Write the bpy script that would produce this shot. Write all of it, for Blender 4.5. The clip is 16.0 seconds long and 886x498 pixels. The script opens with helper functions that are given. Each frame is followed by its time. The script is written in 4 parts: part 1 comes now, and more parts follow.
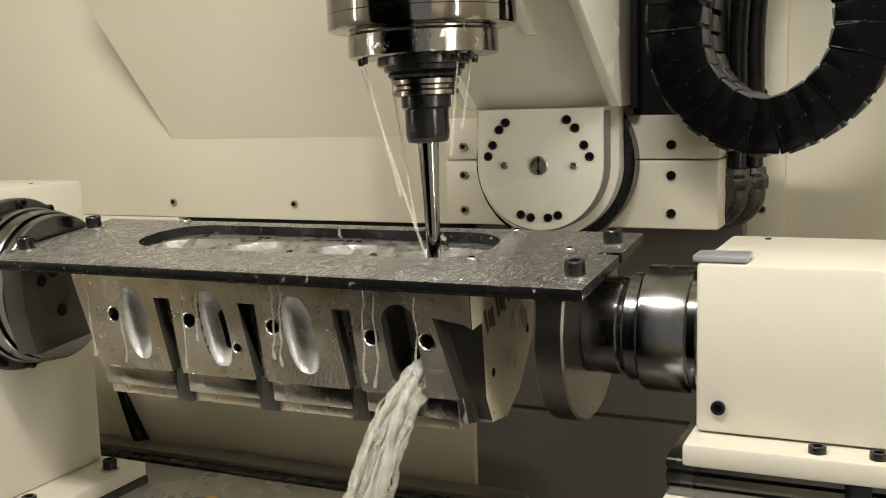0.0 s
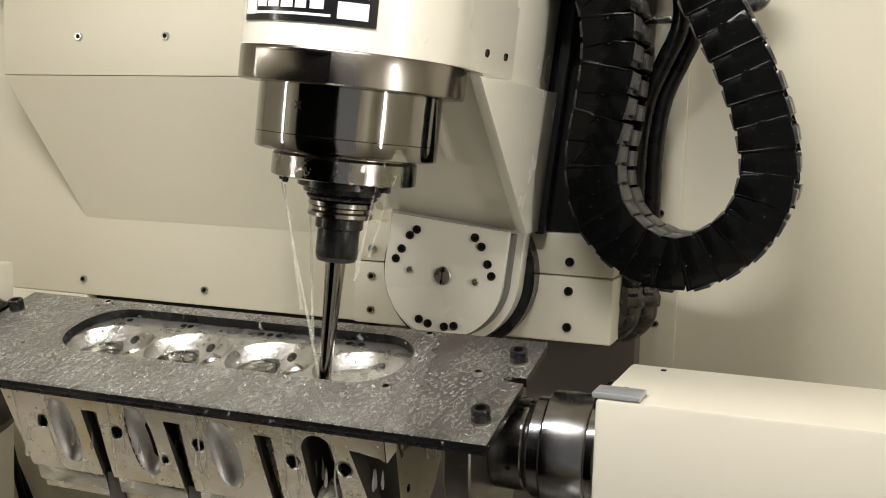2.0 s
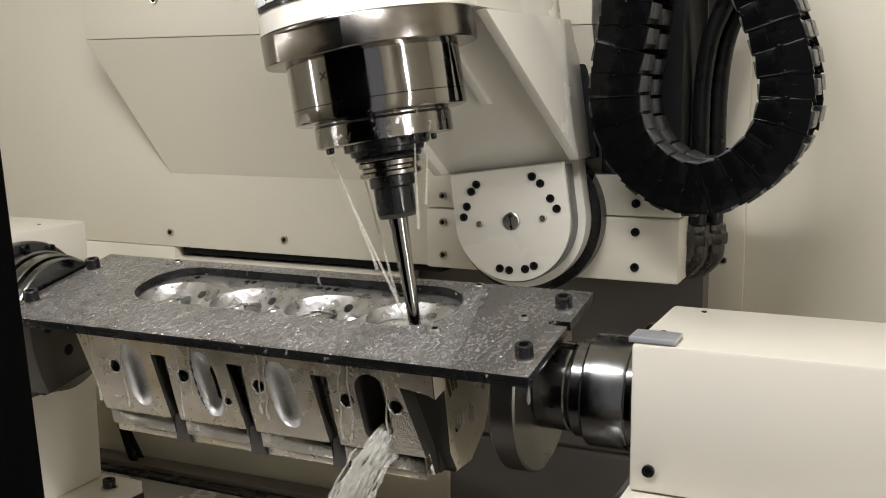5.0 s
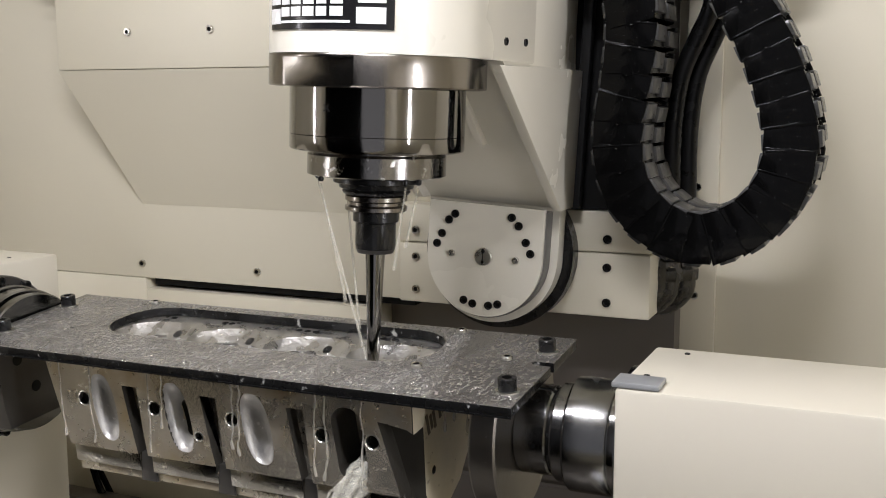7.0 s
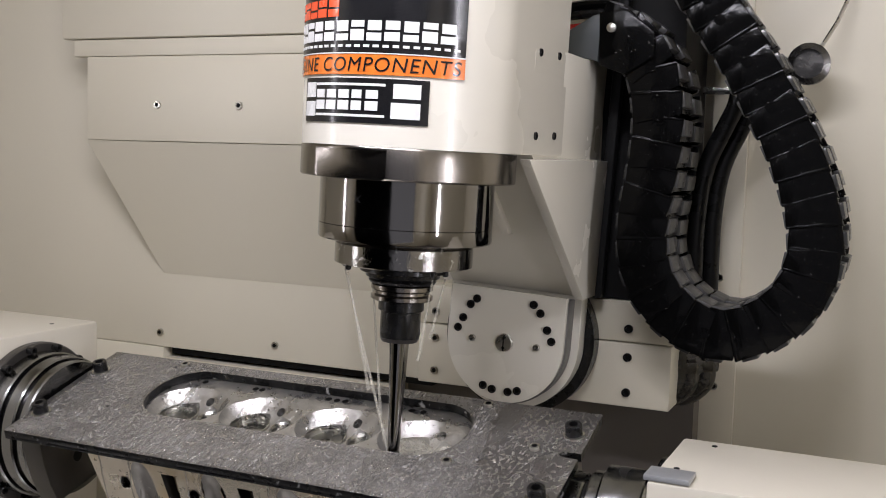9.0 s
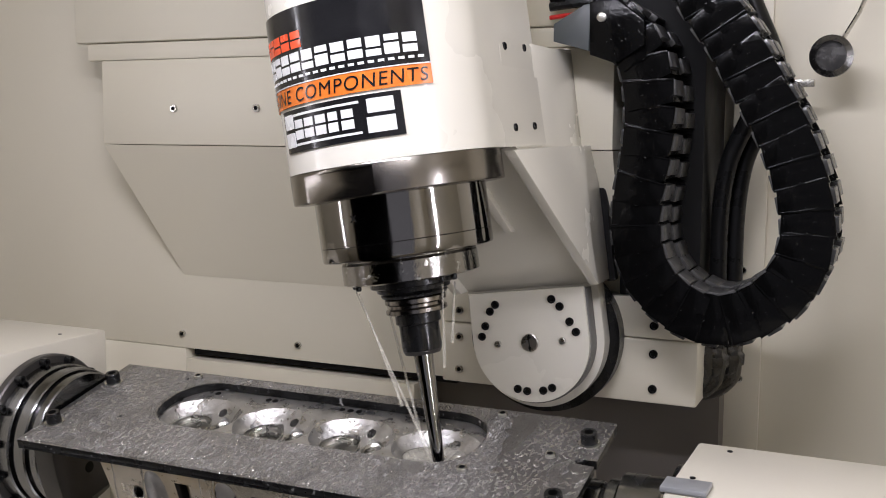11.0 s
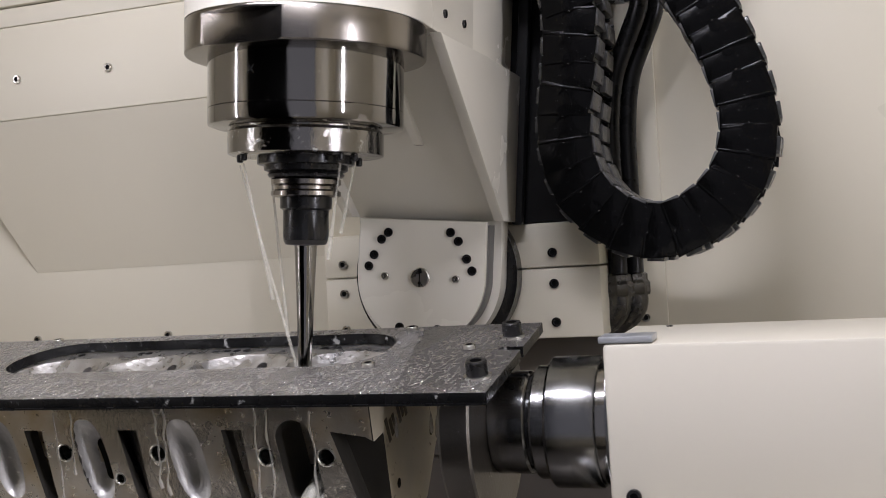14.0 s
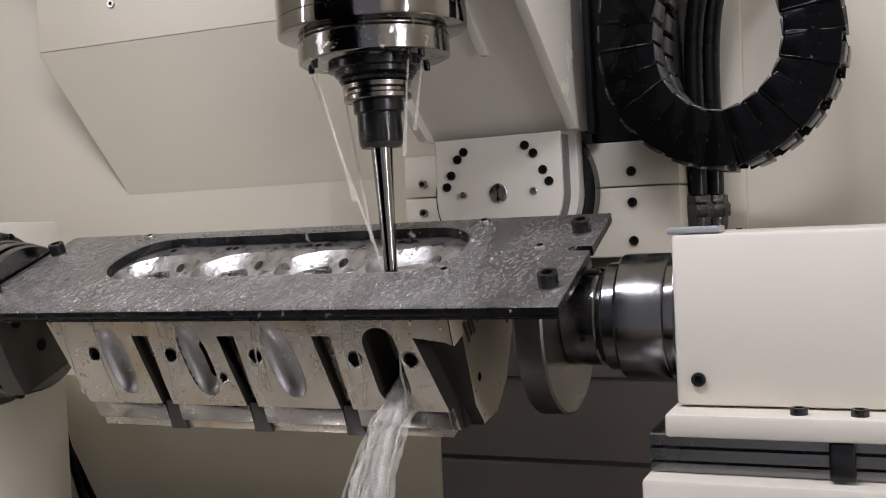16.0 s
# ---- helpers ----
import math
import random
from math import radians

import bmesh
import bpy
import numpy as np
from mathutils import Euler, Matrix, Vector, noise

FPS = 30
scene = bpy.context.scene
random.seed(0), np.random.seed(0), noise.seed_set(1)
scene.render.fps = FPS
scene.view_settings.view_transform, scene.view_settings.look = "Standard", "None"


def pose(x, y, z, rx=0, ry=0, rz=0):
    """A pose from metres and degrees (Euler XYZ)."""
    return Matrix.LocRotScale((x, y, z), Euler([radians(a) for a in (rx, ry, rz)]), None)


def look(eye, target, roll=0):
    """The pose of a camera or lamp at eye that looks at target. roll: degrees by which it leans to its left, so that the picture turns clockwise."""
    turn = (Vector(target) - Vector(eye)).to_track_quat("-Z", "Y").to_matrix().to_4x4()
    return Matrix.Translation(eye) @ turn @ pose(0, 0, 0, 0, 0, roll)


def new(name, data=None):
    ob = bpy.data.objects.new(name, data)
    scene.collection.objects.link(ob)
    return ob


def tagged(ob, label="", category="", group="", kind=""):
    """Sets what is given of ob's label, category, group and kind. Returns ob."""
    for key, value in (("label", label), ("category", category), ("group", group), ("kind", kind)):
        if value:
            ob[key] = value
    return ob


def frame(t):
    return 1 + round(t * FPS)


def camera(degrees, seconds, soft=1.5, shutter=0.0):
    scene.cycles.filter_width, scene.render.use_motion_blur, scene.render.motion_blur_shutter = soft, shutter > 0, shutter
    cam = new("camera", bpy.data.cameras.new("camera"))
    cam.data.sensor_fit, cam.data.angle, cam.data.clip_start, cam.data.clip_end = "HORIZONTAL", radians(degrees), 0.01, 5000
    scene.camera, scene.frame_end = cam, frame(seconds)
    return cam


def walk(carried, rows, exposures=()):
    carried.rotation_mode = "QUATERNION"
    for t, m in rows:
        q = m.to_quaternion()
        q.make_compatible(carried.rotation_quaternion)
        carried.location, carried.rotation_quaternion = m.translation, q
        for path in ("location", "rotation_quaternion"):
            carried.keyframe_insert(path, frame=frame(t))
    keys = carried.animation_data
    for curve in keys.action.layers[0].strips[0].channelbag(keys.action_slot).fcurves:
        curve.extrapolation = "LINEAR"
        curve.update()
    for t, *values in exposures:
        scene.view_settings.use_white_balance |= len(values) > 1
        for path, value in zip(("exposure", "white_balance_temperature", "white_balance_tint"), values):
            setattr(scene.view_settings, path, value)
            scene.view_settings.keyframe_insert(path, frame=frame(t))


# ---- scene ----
cam = camera(46.13, 16.0, soft=1.0, shutter=0.0)
PATH = [
    (0, (0.442, -1.2682, 1.3829), (-0.0528, -0.1877, 1.2159), -1.56),
    (0.5, (0.4538, -1.261, 1.3813), (-0.0537, -0.1884, 1.2021), -1.29),
    (1, (0.4581, -1.2676, 1.389), (-0.0399, -0.1902, 1.2123), -1.81),
    (1.5, (0.4718, -1.2751, 1.4281), (0.0476, -0.1611, 1.2897), 3.04),
    (2, (0.4796, -1.289, 1.4648), (0.0623, -0.1695, 1.3525), 1.94),
    (2.5, (0.472, -1.3068, 1.4894), (-0.0379, -0.2343, 1.3173), -0.89),
    (3, (0.4703, -1.3158, 1.4861), (-0.0959, -0.2814, 1.2637), -2.00),
    (3.5, (0.472, -1.3208, 1.4795), (-0.1056, -0.2942, 1.2506), -2.03),
    (4, (0.473, -1.3222, 1.4868), (-0.1176, -0.3042, 1.2527), -2.46),
    (4.5, (0.4838, -1.327, 1.4846), (-0.1006, -0.3003, 1.2737), -2.27),
    (5, (0.5057, -1.3234, 1.4914), (0.0104, -0.2474, 1.2992), -0.48),
    (5.2, (0.5068, -1.3201, 1.4968), (0.016, -0.2421, 1.3045), -0.39),
    (7.3, (0.5133, -1.3162, 1.5152), (0.0444, -0.222, 1.3637), -0.14),
    (7.5, (0.5134, -1.3138, 1.5238), (0.0462, -0.2144, 1.4097), -0.75),
    (8, (0.512, -1.3177, 1.5265), (0.0472, -0.2144, 1.4451), -1.30),
    (8.5, (0.5014, -1.3252, 1.5299), (0.0132, -0.233, 1.4358), -1.13),
    (9, (0.4932, -1.3248, 1.5467), (0.0074, -0.2323, 1.4443), 1.72),
    (9.2, (0.4853, -1.3251, 1.5516), (0.0024, -0.2308, 1.456), 1.97),
    (11.3, (0.4635, -1.3306, 1.5885), (-0.0231, -0.2443, 1.4366), -0.04),
    (11.5, (0.4616, -1.3279, 1.5822), (-0.018, -0.2399, 1.4206), 0.06),
    (12, (0.4619, -1.3078, 1.5455), (-0.0029, -0.2131, 1.3854), 0.60),
    (12.5, (0.4612, -1.2837, 1.4893), (0.0313, -0.1688, 1.3785), -1.12),
    (13, (0.4558, -1.2708, 1.4408), (0.0475, -0.1489, 1.3199), -2.42),
    (13.5, (0.4527, -1.2491, 1.3945), (0.0736, -0.1117, 1.3435), -3.04),
    (14, (0.4385, -1.2287, 1.3272), (0.0616, -0.0895, 1.3333), -3.39),
    (14.5, (0.4353, -1.2239, 1.2873), (0.0396, -0.0911, 1.2958), -3.52),
    (15, (0.4458, -1.2321, 1.2669), (0.0215, -0.1096, 1.2648), -2.91),
    (15.5, (0.444, -1.2405, 1.255), (-0.0077, -0.1289, 1.2362), -2.88),
    (16, (0.4449, -1.2431, 1.2611), (-0.0216, -0.1378, 1.235), -2.55),
]
EXPO = [(0, 0.25, 6420, 10), (1.5, 0.2, 6320, 11), (3.5, 0.0, 5960, 14), (5, 0.06, 5900, 15), (7.5, 0.0, 5820, 18), (9, -0.28, 5760, 21), (12.5, -0.15, 5680, 22), (16, -0.1, 5640, 23)]
walk(cam, [(t, look(eye, target, roll)) for t, eye, target, roll in PATH], EXPO)

# ---- world and lamps ----
world = bpy.data.worlds.new("world")
scene.world = world
world.use_nodes = True
world.node_tree.nodes["Background"].inputs[0].default_value = (0.30, 0.29, 0.27, 1)
world.node_tree.nodes["Background"].inputs[1].default_value = 0.95
LAMP_POWER = (3.8, 13.0)
LAMPS = [(-1.97, -1.45, 1.70), (1.97, -1.15, 1.62)]
AIM = (-0.03, -0.2, 1.3)
STRIP_POWER = 23.5

# ---- the machine's motion: seconds, part's tilt, head's tilt, table x, y, z ----
CYCLE = [
    (0.0, 0.0, 0.0, -0.0019, -0.0057, -0.0008), (0.5, 1.4, 3.0, 0.0045, -0.0031, -0.0016),
    (1.0, 3.5, 5.7, 0.0076, 0.0029, -0.0023), (1.5, 7.2, 6.9, 0.0116, 0.0147, -0.0019),
    (2.0, 10.7, 5.9, 0.0093, 0.0293, -0.0018), (2.5, 12.8, 3.4, 0.0026, 0.0395, -0.0009),
    (3.0, 14.0, 0.2, -0.0025, 0.0401, -0.0003), (3.5, 13.9, -3.0, -0.0072, 0.0385, -0.0014),
    (4.0, 11.8, -6.0, -0.0116, 0.0319, -0.0009), (4.5, 9.2, -7.5, -0.0142, 0.0202, -0.0025),
    (5.0, 5.6, -7.8, -0.0115, 0.0106, -0.0013), (5.7, -0.4, -5.9, -0.0078, -0.0025, 0.0021),
    (6.2, -1.4, -2.6, -0.002, -0.007, 0.0034), (6.7, -0.9, 0.9, 0.0048, -0.0077, 0.0027),
    (7.3, 0.7, 4.9, 0.0073, 0.0019, -0.0003), (7.5, 1.8, 5.2, 0.0083, 0.0064, -0.0004),
    (8.0, 5.5, 6.3, 0.0086, 0.0184, 0.0007), (8.5, 9.0, 5.6, 0.0054, 0.0312, 0.0005),
    (9.0, 11.4, 3.1, 0.0028, 0.0385, -0.0002), (9.7, 13.9, -1.0, -0.0044, 0.0395, -0.0007),
    (10.2, 13.1, -4.2, -0.0089, 0.0358, -0.0012), (10.7, 10.8, -6.6, -0.0126, 0.0272, -0.0015),
    (11.3, 4.3, -8.4, -0.0131, 0.0142, 0.001), (11.5, 2.7, -8.1, -0.0132, 0.0093, 0.0013),
    (12.0, -0.2, -6.6, -0.0089, -0.0014, 0.0018), (12.5, -1.5, -3.3, -0.0033, -0.0066, 0.0035),
    (13.0, -1.2, 0.2, 0.0035, -0.0083, 0.0028), (13.5, 0.6, 3.8, 0.0101, -0.0053, 0.0025),
    (14.0, 4.7, 5.5, 0.0122, 0.007, 0.0011), (14.5, 8.7, 6.1, 0.0123, 0.0218, -0.0001),
    (15.0, 12.1, 5.5, 0.011, 0.0303, 0.0009), (15.5, 14.5, 2.9, 0.0073, 0.0369, 0.0008),
    (16.0, 15.6, -0.6, 0.0006, 0.0421, 0.0007)]
AXY, AXZ, REST = -0.2932, 1.1688, 5.487   # the rotary axis and the plate's slope at rest
PIVOT = (0, 0, 1.3)                        # the head's tilt axis
TABLE, FIXTURE, HEAD, SWAY = [], [], [], []          # things that travel with each


# ---- materials ----
def mat(name, color, rough=0.5, metal=0.0, vary=0.06, scale=8.0, fine=160.0, bump=0.05, rough_vary=0.1, coat=0.0, spots=None, stretch=(1, 1, 1), transmission=0.0, alpha=1.0, spot_alpha=None, tint=None):
    m = bpy.data.materials.new(name)
    m.use_nodes = True
    n, l = m.node_tree.nodes, m.node_tree.links
    b = n["Principled BSDF"]
    b.inputs["Metallic"].default_value = metal
    b.inputs["Coat Weight"].default_value = coat
    b.inputs["Coat Roughness"].default_value = 0.08
    b.inputs["Transmission Weight"].default_value = transmission
    b.inputs["Alpha"].default_value = alpha
    tc = n.new("ShaderNodeTexCoord")
    mp = n.new("ShaderNodeMapping")
    mp.inputs["Scale"].default_value = stretch
    l.new(tc.outputs["Object"], mp.inputs["Vector"])
    big, small = n.new("ShaderNodeTexNoise"), n.new("ShaderNodeTexNoise")
    for node, s in ((big, scale), (small, fine)):
        node.inputs["Scale"].default_value = s
        node.inputs["Detail"].default_value = 5
        l.new(mp.outputs["Vector"], node.inputs["Vector"])
    mix = n.new("ShaderNodeMix")
    mix.data_type = "RGBA"
    lo = [max(0, c * (1 - vary)) for c in color]
    hi = [min(1, c * (1 + vary)) for c in color]
    mix.inputs["A"].default_value = (*lo, 1)
    mix.inputs["B"].default_value = (*hi, 1)
    l.new(big.outputs["Fac"], mix.inputs["Factor"])
    col = mix.outputs["Result"]
    ramp = n.new("ShaderNodeMapRange")
    ramp.inputs["To Min"].default_value = max(0.02, rough - rough_vary)
    ramp.inputs["To Max"].default_value = min(1, rough + rough_vary)
    ramp.inputs["From Min"].default_value, ramp.inputs["From Max"].default_value = 0.3, 0.7
    l.new(big.outputs["Fac"], ramp.inputs["Value"])
    rsock = ramp.outputs["Result"]
    height = small.outputs["Fac"]
    if spots:  # drops, scum, stains and painted glints: (scale, threshold, colour, roughness, height)
        sscale, cut, scol, srough, sh = spots
        warp = n.new("ShaderNodeTexNoise")
        warp.inputs["Scale"].default_value = sscale
        warp.inputs["Detail"].default_value = 8
        warp.inputs["Roughness"].default_value = 0.65
        l.new(mp.outputs["Vector"], warp.inputs["Vector"])
        step = n.new("ShaderNodeMapRange")
        step.inputs["From Min"].default_value, step.inputs["From Max"].default_value = cut, cut + 0.07
        drift = n.new("ShaderNodeMath")
        drift.operation = "MULTIPLY_ADD"
        drift.inputs[1].default_value = 0.22
        l.new(big.outputs["Fac"], drift.inputs[0])
        shift = n.new("ShaderNodeMath")
        shift.operation = "ADD"
        shift.inputs[1].default_value = -0.11
        l.new(warp.outputs["Fac"], shift.inputs[0])
        l.new(shift.outputs["Value"], drift.inputs[2])
        l.new(drift.outputs["Value"], step.inputs["Value"])
        cm = n.new("ShaderNodeMix")
        cm.data_type = "RGBA"
        cm.inputs["B"].default_value = (*scol, 1)
        l.new(step.outputs["Result"], cm.inputs["Factor"])
        l.new(col, cm.inputs["A"])
        col = cm.outputs["Result"]
        rm = n.new("ShaderNodeMix")
        rm.inputs["B"].default_value = srough
        l.new(step.outputs["Result"], rm.inputs["Factor"])
        l.new(rsock, rm.inputs["A"])
        rsock = rm.outputs["Result"]
        add = n.new("ShaderNodeMath")
        add.operation = "MULTIPLY_ADD"
        add.inputs[1].default_value = sh
        l.new(step.outputs["Result"], add.inputs[0])
        l.new(height, add.inputs[2])
        height = add.outputs["Value"]
        if spot_alpha is not None:
            veil = n.new("ShaderNodeMapRange")
            veil.inputs["To Min"].default_value, veil.inputs["To Max"].default_value = alpha, spot_alpha
            l.new(step.outputs["Result"], veil.inputs["Value"])
            l.new(veil.outputs["Result"], b.inputs["Alpha"])
    if tint:  # broad wash of a second colour: (scale, threshold, colour)
        haze = n.new("ShaderNodeTexNoise")
        haze.inputs["Scale"].default_value = tint[0]
        haze.inputs["Detail"].default_value = 4
        l.new(tc.outputs["Object"], haze.inputs["Vector"])
        edge = n.new("ShaderNodeMapRange")
        edge.inputs["From Min"].default_value, edge.inputs["From Max"].default_value = tint[1], tint[1] + 0.18
        l.new(haze.outputs["Fac"], edge.inputs["Value"])
        wash = n.new("ShaderNodeMix")
        wash.data_type = "RGBA"
        wash.inputs["B"].default_value = (*tint[2], 1)
        l.new(edge.outputs["Result"], wash.inputs["Factor"])
        l.new(col, wash.inputs["A"])
        col = wash.outputs["Result"]
    l.new(col, b.inputs["Base Color"])
    l.new(rsock, b.inputs["Roughness"])
    bp = n.new("ShaderNodeBump")
    bp.inputs["Strength"].default_value = bump
    bp.inputs["Distance"].default_value = 0.002
    l.new(height, bp.inputs["Height"])
    l.new(bp.outputs["Normal"], b.inputs["Normal"])
    return m


CREAM = mat("cream_paint", (0.66, 0.62, 0.50), 0.36, vary=0.03, scale=3, fine=90, bump=0.04)
CREAM_BOX = mat("cream_box_paint", (0.63, 0.595, 0.50), 0.45, vary=0.04, scale=5, fine=140, bump=0.05, spots=(85, 0.73, (0.45, 0.41, 0.33), 0.5, 0.2))
HOUSE = mat("head_paint", (0.77, 0.74, 0.645), 0.24, vary=0.02, scale=4, fine=120, bump=0.02, coat=0.3)
STEEL = mat("ground_steel", (0.28, 0.27, 0.255), 0.10, 1.0, vary=0.1, scale=12, fine=300, bump=0.015, rough_vary=0.05, spots=(60, 0.66, (0.60, 0.59, 0.56), 0.35, 0.4))
WET_STEEL = mat("wet_ground_steel", (0.28, 0.27, 0.255), 0.14, 1.0, vary=0.12, scale=14, fine=300, bump=0.12, rough_vary=0.06, spots=(85, 0.57, (0.62, 0.61, 0.58), 0.36, 0.8))
FLANGE = mat("flange_steel", (0.27, 0.25, 0.225), 0.22, 1.0, vary=0.08, scale=12, fine=300, bump=0.02, rough_vary=0.06)
TURNED = mat("turned_steel", (0.23, 0.23, 0.228), 0.20, 1.0, vary=0.12, scale=6, fine=420, bump=0.06, stretch=(6, 1, 1), spots=(50, 0.68, (0.5, 0.5, 0.47), 0.15, 0.5))
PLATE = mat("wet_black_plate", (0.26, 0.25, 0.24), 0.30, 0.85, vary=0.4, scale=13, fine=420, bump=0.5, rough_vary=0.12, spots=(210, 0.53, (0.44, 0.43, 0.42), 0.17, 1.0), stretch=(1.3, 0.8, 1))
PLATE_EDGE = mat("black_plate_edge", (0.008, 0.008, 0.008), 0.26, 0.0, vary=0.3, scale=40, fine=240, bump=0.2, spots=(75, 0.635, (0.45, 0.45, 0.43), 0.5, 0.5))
ALU = mat("machined_aluminium", (0.56, 0.515, 0.43), 0.29, 0.8, vary=0.3, scale=14, fine=320, bump=0.2, rough_vary=0.12, spots=(130, 0.60, (0.62, 0.59, 0.52), 0.16, 0.9), tint=(16, 0.5, (0.49, 0.40, 0.25)))
PORT = mat("milled_port_aluminium", (0.44, 0.43, 0.41), 0.46, 0.7, vary=0.35, scale=60, fine=300, bump=0.25, rough_vary=0.1, spots=(110, 0.62, (0.74, 0.73, 0.70), 0.3, 0.4))
TURNED_DARK = mat("wet_turned_steel", (0.22, 0.205, 0.185), 0.34, 1.0, vary=0.25, scale=14, fine=300, bump=0.15, spots=(90, 0.66, (0.5, 0.5, 0.47), 0.2, 0.6))
ALU_BRIGHT = mat("fresh_cut_aluminium", (0.54, 0.53, 0.51), 0.33, 0.9, vary=0.35, scale=60, fine=160, bump=0.6, rough_vary=0.14, spots=(130, 0.62, (0.9, 0.9, 0.87), 0.1, 0.6))
# Casting aluminium with the shade of its recesses put into the colour.
ALU_SHADE = mat("shaded_cast_aluminium", (0.055, 0.051, 0.043), 0.42, 0.3, vary=0.2, scale=30, fine=200, bump=0.15)
RAIL = mat("rail_aluminium", (0.36, 0.345, 0.31), 0.22, 1.0, vary=0.15, scale=30, fine=300, bump=0.1, spots=(120, 0.62, (0.7, 0.68, 0.62), 0.15, 0.6))
CASTPAINT = mat("yellowed_end_face", (0.60, 0.54, 0.40), 0.42, vary=0.2, scale=25, fine=200, bump=0.1, spots=(55, 0.63, (0.16, 0.12, 0.07), 0.5, 0.1))
BLACK = mat("black_oxide", (0.009, 0.009, 0.009), 0.26, 0.0, vary=0.2, scale=40, fine=300, bump=0.05)
DARKSTEEL = mat("dark_bracket_steel", (0.09, 0.085, 0.08), 0.36, 0.7, vary=0.2, scale=20, fine=200, bump=0.08)
# Pale specks put the glint of coolant drops into the chain's colour.
CHAIN = mat("wet_black_plastic", (0.0025, 0.0025, 0.0025), 0.16, vary=0.2, scale=30, fine=75, bump=0.35, rough_vary=0.08, spots=(240, 0.66, (0.28, 0.28, 0.27), 0.08, 1.2))
CHAIN_PAD = mat("grey_chain_strip", (0.055, 0.054, 0.052), 0.34, vary=0.3, scale=60, fine=160, bump=0.2)
CHAIN_OUT = mat("black_chain_strip", (0.03, 0.03, 0.029), 0.28, vary=0.3, scale=60, fine=160, bump=0.25)
RUBBER = mat("dark_rubber", (0.010, 0.010, 0.010), 0.3, vary=0.15, scale=30, fine=200, bump=0.08)
GREYRUB = mat("grey_seal", (0.15, 0.145, 0.135), 0.5, vary=0.15, scale=30, fine=200, bump=0.08)
STAINLESS = mat("dark_wet_stainless", (0.15, 0.135, 0.118), 0.36, 0.35, vary=0.2, scale=4, fine=160, bump=0.05, spots=(70, 0.70, (0.4, 0.4, 0.38), 0.2, 0.5))
TRAY = mat("wet_table_steel", (0.55, 0.54, 0.51), 0.28, 0.3, vary=0.25, scale=9, fine=140, bump=0.08, spots=(6, 0.52, (0.62, 0.60, 0.55), 0.25, 0.3))
WAYDARK = mat("way_cover_and_shade", (0.016, 0.016, 0.016), 0.4, 0.0, vary=0.2, scale=10, fine=160, bump=0.06)
ZINC = mat("zinc_screw", (0.55, 0.54, 0.5), 0.28, 1.0, vary=0.15, scale=60, fine=300, bump=0.1)
GALV = mat("wet_galvanised_fitting", (0.10, 0.097, 0.092), 0.25, 0.9, vary=0.3, scale=60, fine=200, bump=0.2)
CLAMP = mat("grey_bracket", (0.40, 0.41, 0.42), 0.35, 0.4, vary=0.1, scale=30, fine=200, bump=0.05)
SLATE = mat("slate_paint", (0.07, 0.078, 0.08), 0.4, vary=0.1, scale=20, fine=160, bump=0.03)
# Near-black that puts the dark inside holes and sockets into the colour.
HOLE = mat("hole_black", (0.008, 0.008, 0.008), 0.4, vary=0.2, scale=60, fine=200, bump=0.02)
COOLANT = mat("milky_coolant", (0.90, 0.87, 0.77), 0.35, vary=0.15, scale=90, fine=200, bump=0.3, transmission=0.0, alpha=0.24)
JET = mat("thin_coolant_jet", (0.80, 0.77, 0.66), 0.2, vary=0.05, scale=60, fine=90, bump=0.1, transmission=0.1, alpha=0.28)
FILM = mat("milky_wet_film", (0.62, 0.60, 0.56), 0.30, vary=0.3, scale=16, fine=240, bump=0.7, alpha=0.05, spot_alpha=0.42, spots=(150, 0.55, (0.75, 0.73, 0.70), 0.2, 1.0), stretch=(2.4, 0.6, 1))
DROP = mat("coolant_drop", (0.85, 0.82, 0.74), 0.08, vary=0.03, scale=60, fine=90, bump=0.02, transmission=0.5, alpha=0.6)
STICK_BLACK = mat("glossy_black_film", (0.012, 0.012, 0.013), 0.16, vary=0.2, scale=30, fine=100, bump=0.01)
STICK_WHITE = mat("white_film", (0.78, 0.78, 0.76), 0.25, vary=0.03, scale=30, fine=100, bump=0.01)
STICK_ORANGE = mat("orange_film", (0.85, 0.20, 0.025), 0.22, vary=0.35, scale=18, fine=100, bump=0.01, stretch=(3, 3, 1))
STICK_RED = mat("red_orange_film", (0.80, 0.10, 0.03), 0.22, vary=0.1, scale=30, fine=100, bump=0.01)
YELLOW = mat("yellow_plug", (0.60, 0.42, 0.04), 0.45, vary=0.2, scale=50, fine=160, bump=0.1)
DOORBLACK = mat("door_edge_black", (0.002, 0.002, 0.002), 0.9, vary=0.2, scale=10, fine=100, bump=0.02)
INK = mat("faded_dark_marking", (0.10, 0.08, 0.055), 0.5, vary=0.3, scale=60, fine=200, bump=0.02)
REDLINE = mat("red_hose_line", (0.5, 0.02, 0.015), 0.3, vary=0.1, scale=30, fine=100, bump=0.02)
m_glow = bpy.data.materials.new("tube_glow")
m_glow.use_nodes = True
m_glow.node_tree.nodes["Principled BSDF"].inputs["Emission Color"].default_value = (1.0, 0.93, 0.80, 1)
m_glow.node_tree.nodes["Principled BSDF"].inputs["Emission Strength"].default_value = 8.0
GLOW = m_glow
